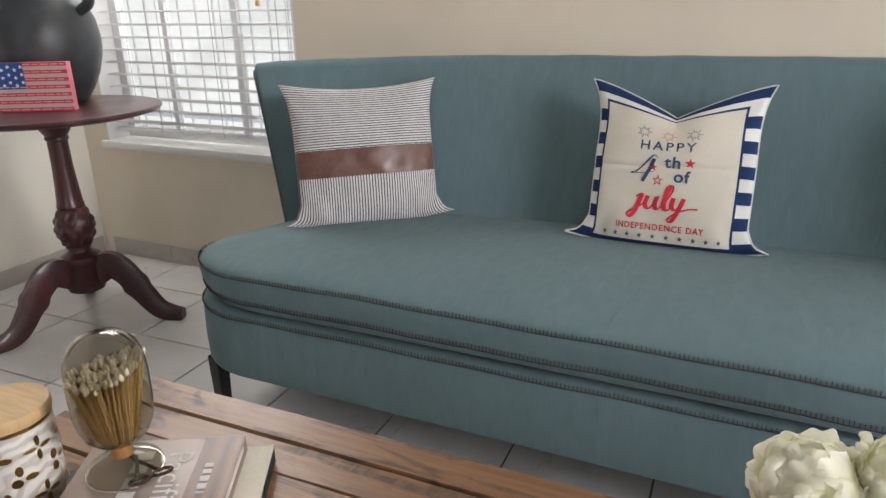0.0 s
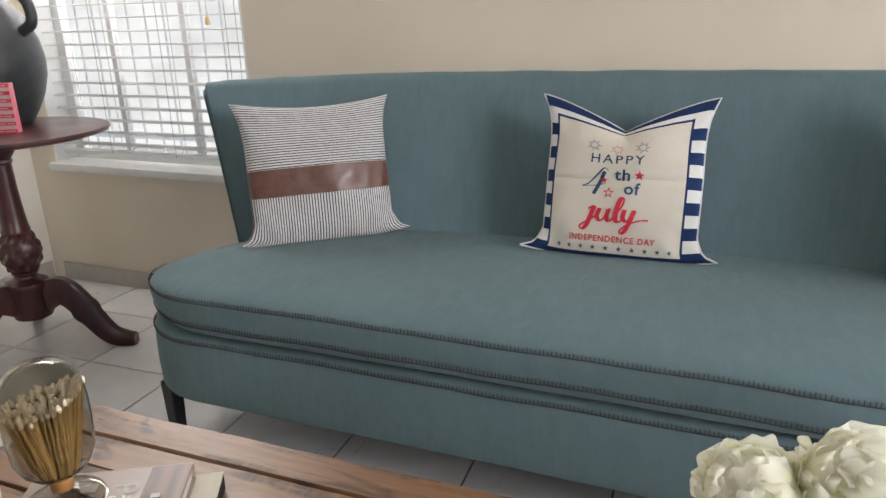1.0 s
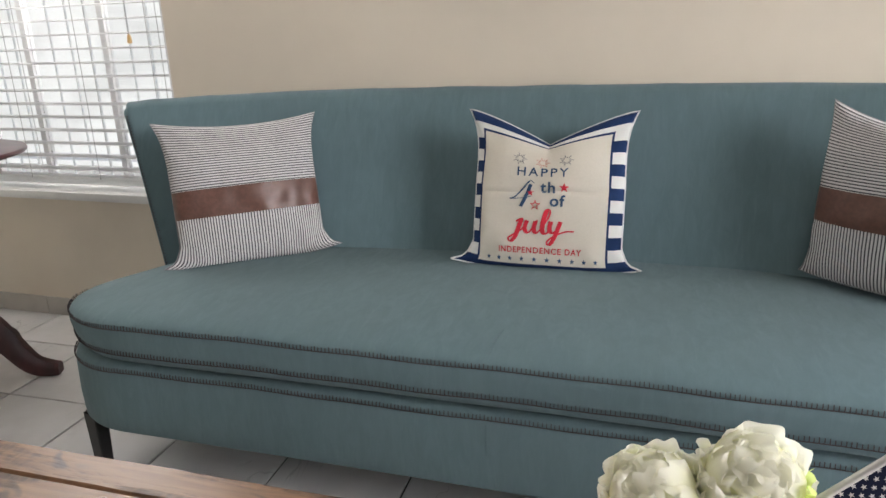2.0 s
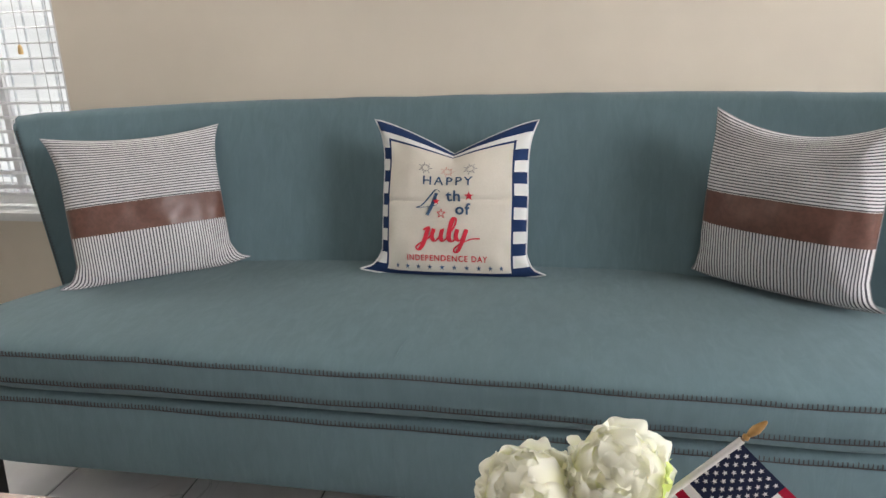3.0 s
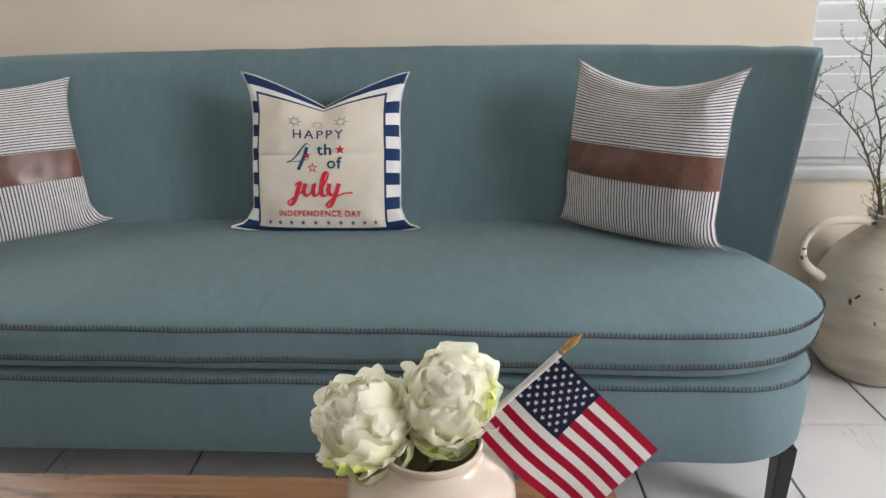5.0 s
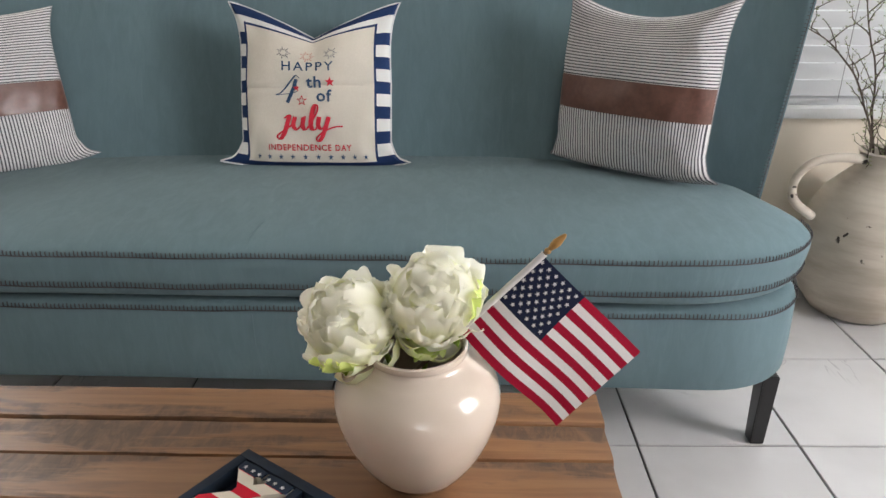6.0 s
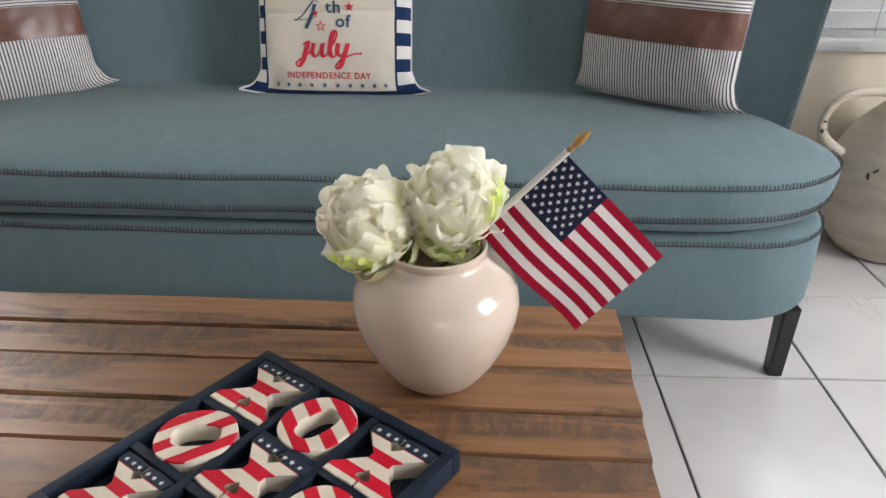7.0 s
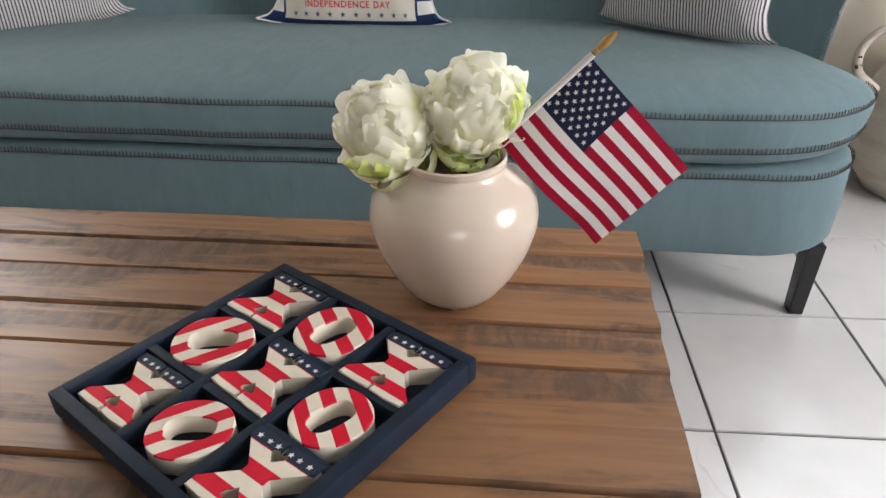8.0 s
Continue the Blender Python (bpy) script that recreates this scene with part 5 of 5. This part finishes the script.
low = [(0.058, 0.120), (0.060, 0.124), (0.060, 0.215), (0.064, 0.222), (0.066, 0.232), (0.063, 0.242), (0.050, 0.250), (0.036, 0.258), (0.034, 0.266), (0.040, 0.272), (0.040, 0.278), (0.030, 0.286)]
part("hub", lathe(low, 36), MAHOGANY, ped)


def cabriole(az):
    pts = spline([(0.045, 0, 0.185), (0.10, 0, 0.205), (0.145, 0, 0.175), (0.19, 0, 0.110), (0.24, 0, 0.045), (0.29, 0, 0.024), (0.325, 0, 0.022)], 30)
    bm = bmesh.new()
    loops = []
    for i, q in enumerate(pts):
        t = i / 30
        d = (pts[min(i + 1, 30)] - pts[max(i - 1, 0)]).normalized()
        up = Vector((-d.z, 0, d.x))
        hh, ww = 0.032 * (1 - t) ** 0.8 + 0.018, 0.021 - 0.002 * t
        if 0.42 < t < 0.50:
            hh += 0.006
        loops.append([q + up * hh * b + Vector((0, 1, 0)) * ww * a for a, b in ((-1, -0.7), (-0.8, -1), (0.8, -1), (1, -0.7), (1, 0.5), (0.6, 1), (-0.6, 1), (-1, 0.5))])
    loops = [[(x, y, max(0.0, z)) for x, y, z in lp] for lp in loops]
    part("leg", rings(bm, loops), MAHOGANY, ped, m=pose(0, 0, 0, 0, 0, az))


for az in (23, 143, 257):
    cabriole(az)
UR = (-2.13, 1.70)
urn = thing("urn", pose(UR[0], UR[1], PZ + 0.0005), "large charcoal clay urn with lug handles", "urn")
part("body", lathe([(0.001, 0), (0.105, 0.0), (0.118, 0.006), (0.140, 0.04), (0.165, 0.09), (0.182, 0.15), (0.186, 0.20), (0.178, 0.26), (0.150, 0.33), (0.110, 0.38), (0.085, 0.41), (0.080, 0.44), (0.095, 0.47), (0.090, 0.475), (0.072, 0.45), (0.072, 0.40), (0.001, 0.39)], 56, caps=(False, False)), URN, urn)
for az in (-75, 15, 195):
    part("handle", tube(spline([(0.165, 0, 0.285), (0.205, 0, 0.315), (0.200, 0, 0.375), (0.155, 0, 0.41), (0.095, 0, 0.405)], 20), 0.017, 10), URN, urn, "", pose(0, 0, 0, 0, 0, az))

FB = pose(-1.972, 1.532, PZ + 0.0005, 0, 0, 27.5)
block = thing("flag_block", FB, "red white and blue wooden flag block on the table", "ornament")
bw, bh, bd = 0.225, 0.145, 0.03
part("block", boxed((-bw / 2, 0.0006, 0), (bw / 2, bd, bh), 0.0015), BLUSH, block)
part("front_print", sheet(lambda u, v: (-bw / 2 + bw * u, 0.0, bh * v), 2, 2), flag_print("block_print", True), block)
for s in range(9):
    for k in range(3):
        if s < 5:
            part("printed_star", printed([star(0.0070, -0.100 + s * 0.019, bh - 0.012 - k * 0.023 - (0.009 if s % 2 else 0))], lambda a, b: (a, -0.0006, b), (0, 0, 0)), WHITE_INK, block, "white printed star", smooth=False)
bars = []
for k in range(13):
    x = -0.128 if k < 7 else -0.016
    z = bh * (k + 0.5) / 13
    while x < bw / 2 - 0.02:
        w = random.uniform(0.012, 0.03)
        bars.append([(x, z - 0.0014), (min(x + w, bw / 2 - 0.004), z - 0.0014), (min(x + w, bw / 2 - 0.004), z + 0.0014), (x, z + 0.0014)])
        x += w + 0.005
part("printed_line", printed(bars, lambda a, b: (a, -0.0005, b), (0, 0, 0)), plain("pale_pink_ink", (0.60, 0.35, 0.35), 0.7, scale=200), block, "rows of small pale printing", smooth=False)

# ---- clay jar with branches ----
JX, JY = 1.362, 1.940
clay = thing("clay_jar", pose(JX, JY, 0) @ Matrix.Diagonal((0.97, 0.97, 1, 1)), "weathered cream clay jar with a loop handle on the tiles", "jar")
part("body", lathe([(0.001, 0), (0.10, 0.0), (0.118, 0.008), (0.150, 0.05), (0.172, 0.11), (0.182, 0.18), (0.180, 0.24), (0.165, 0.30), (0.135, 0.355), (0.098, 0.395), (0.074, 0.42), (0.066, 0.44), (0.070, 0.458), (0.074, 0.464), (0.068, 0.468), (0.058, 0.46), (0.054, 0.43), (0.08, 0.39), (0.001, 0.05)], 64, caps=(False, False)), CLAY, clay)
part("handle", tube(spline([(-0.062, -0.01, 0.444), (-0.130, -0.015, 0.452), (-0.205, -0.02, 0.440), (-0.248, -0.025, 0.393), (-0.240, -0.025, 0.335), (-0.180, -0.02, 0.288)], 26), lambda t: 0.0135 - 0.002 * math.sin(t * math.pi), 12), CLAY, clay)


def branch(seed, lean_x, lean_y, tall, label):
    rnd = random.Random(seed)
    br = thing("branch", pose(JX + max(-0.03, min(0.03, lean_x * 0.03)), JY + lean_y * 0.04, 0.30), label, "branch", "branches in the clay jar")
    pts, q = [], Vector((0, 0, 0))
    d = Vector((lean_x * 0.06, lean_y * 0.06, 1)).normalized()
    n = 26
    for k in range(n):
        pts.append(q.copy())
        bend = Vector((rnd.uniform(-1, 1), rnd.uniform(-1, 1), rnd.uniform(-0.2, 0.3))) * (0.04 + 0.36 * k / n)
        d = (d + bend * 0.8 + Vector((lean_x * 0.20 * k / n, lean_y * 0.06 * k / n, 0.09))).normalized()
        q = q + d * tall / n
        q.y = min(q.y, 2.12 - JY - lean_y * 0.04)
    part("stem", tube(spline(pts, 60), lambda t: 0.0026 * (1 - t) ** 0.7 + 0.0008, 6), BARK, br)
    buds = bmesh.new()
    for k in range(4, n - 1):
        base = pts[k]
        tw = [base.copy()]
        e = Vector((rnd.uniform(-1, 1), rnd.uniform(-0.7, 0.7), rnd.uniform(0.2, 0.9))).normalized()
        c = base.copy()
        for s in range(rnd.randint(3, 7)):
            e = (e + Vector((rnd.uniform(-1, 1), rnd.uniform(-1, 1), rnd.uniform(-0.2, 0.6))) * 0.55).normalized()
            c = c + e * 0.017
            c.y = min(c.y, 2.12 - JY - lean_y * 0.04)
            tw.append(c.copy())
            for _ in range(2):
                ax = Vector((rnd.uniform(-1, 1), rnd.uniform(-1, 1), rnd.uniform(-0.3, 1))).normalized()
                side = ax.orthogonal().normalized()
                ln, wd = rnd.uniform(0.005, 0.011), rnd.uniform(0.0012, 0.0026)
                a0 = c + ax * 0.001
                vs = [buds.verts.new(p) for p in (a0, a0 + ax * ln * 0.5 + side * wd, a0 + ax * ln, a0 + ax * ln * 0.5 - side * wd, a0 + ax * ln * 0.5 + ax.cross(side) * wd)]
                for f in ((0, 1, 4), (1, 2, 4), (2, 3, 4), (3, 0, 4)):
                    buds.faces.new([vs[i] for i in f])
        part("twig", tube(tw, lambda t: 0.0014 * (1 - t) + 0.0005, 4), BARK, br)
    tagged(part("bud", buds, BUD, br, "tiny pale green leaf buds", smooth=False), kind="stuff")


BL = "curly brown willow branch with small green buds"
for k, (lx, ly, tall) in enumerate(((-1.9, -0.1, 0.70), (-0.45, -0.4, 0.86), (-0.2, 0.3, 0.95), (0.05, -0.5, 0.90), (0.25, 0.2, 1.0), (0.55, -0.2, 0.9), (0.9, 0.2, 0.85), (-0.55, 0.5, 0.72), (-0.1, -0.1, 0.88), (0.4, 0.45, 0.8))):
    branch(31 + k, lx, ly, tall, BL)

# ---- floor tiles and baseboard tiles ----
floor = tagged(link("floor", boxed((X0 - T, Y0 - T, -0.2), (X1 + T, Y1 + T, -0.004)), GROUT, False), "white glazed ceramic tile floor with dark grout", "floor", kind="structure")
PT, G = 0.338, 0.005
bm = slab([(G / 2, G / 2), (PT - G / 2, G / 2), (PT - G / 2, PT - G / 2), (G / 2, PT - G / 2)], -0.006, 0.0, bevel=0.0012)
tile_me = None
TM = pose(0.619, 1.304, 0, 0, 0, 1.7)
far_tiles = []
for i in range(-11, 9):
    for j in range(-21, 5):
        c = TM @ Vector(((i + 0.5) * PT, (j + 0.5) * PT, 0))
        if not (X0 - 0.12 < c.x < X1 + 0.12 and Y0 - 0.1 < c.y < Y1 + 0.12):
            continue
        m = TM @ pose(i * PT, j * PT, 0)
        if c.y < -1.6:
            far_tiles.append(m)
            continue
        if tile_me is None:
            tile_me = part("tile", bm, TILE, floor, m=m).data
        else:
            share("tile", tile_me, floor, m)

far = bmesh.new()
for m in far_tiles:
    q = [m @ Vector((x, y, 0)) for x, y in ((G / 2, G / 2), (PT - G / 2, G / 2), (PT - G / 2, PT - G / 2), (G / 2, PT - G / 2))]
    rings(far, [[p + Vector((0, 0, -0.006)) for p in q], q])
tagged(part("far_tiles", far, TILE, floor, "white glazed floor tiles", smooth=False), kind="stuff")


def baseboard(name, p, q, nrm):
    b = tagged(new(name), "beige ceramic tile baseboard", "baseboard", kind="structure")
    b.matrix_world = Matrix.Translation(p)
    d = Vector(q) - Vector(p)
    n = int(d.length / PT) + 1
    me = None
    for k in range(n):
        ln = min(PT, d.length - k * PT)
        if ln < 0.02:
            continue
        rot = math.degrees(math.atan2(d.y, d.x))
        m = pose(*(d.normalized() * k * PT), 0, 0, rot)
        if me is None or ln < PT - 1e-6:
            me2 = part("tile", boxed((0.0015, -0.0085, 0.001), (ln - 0.0015, 0.0, 0.074), 0.0018), BASETILE, b, m=m).data
            me = me or me2
        else:
            share("tile", me, b, m)


baseboard("baseboard_1", (X0 + 0.065, Y1, 0), (X1, Y1, 0), None)
baseboard("baseboard_2", (X0, Y0, 0), (X0, Y1 - 0.01, 0), None)
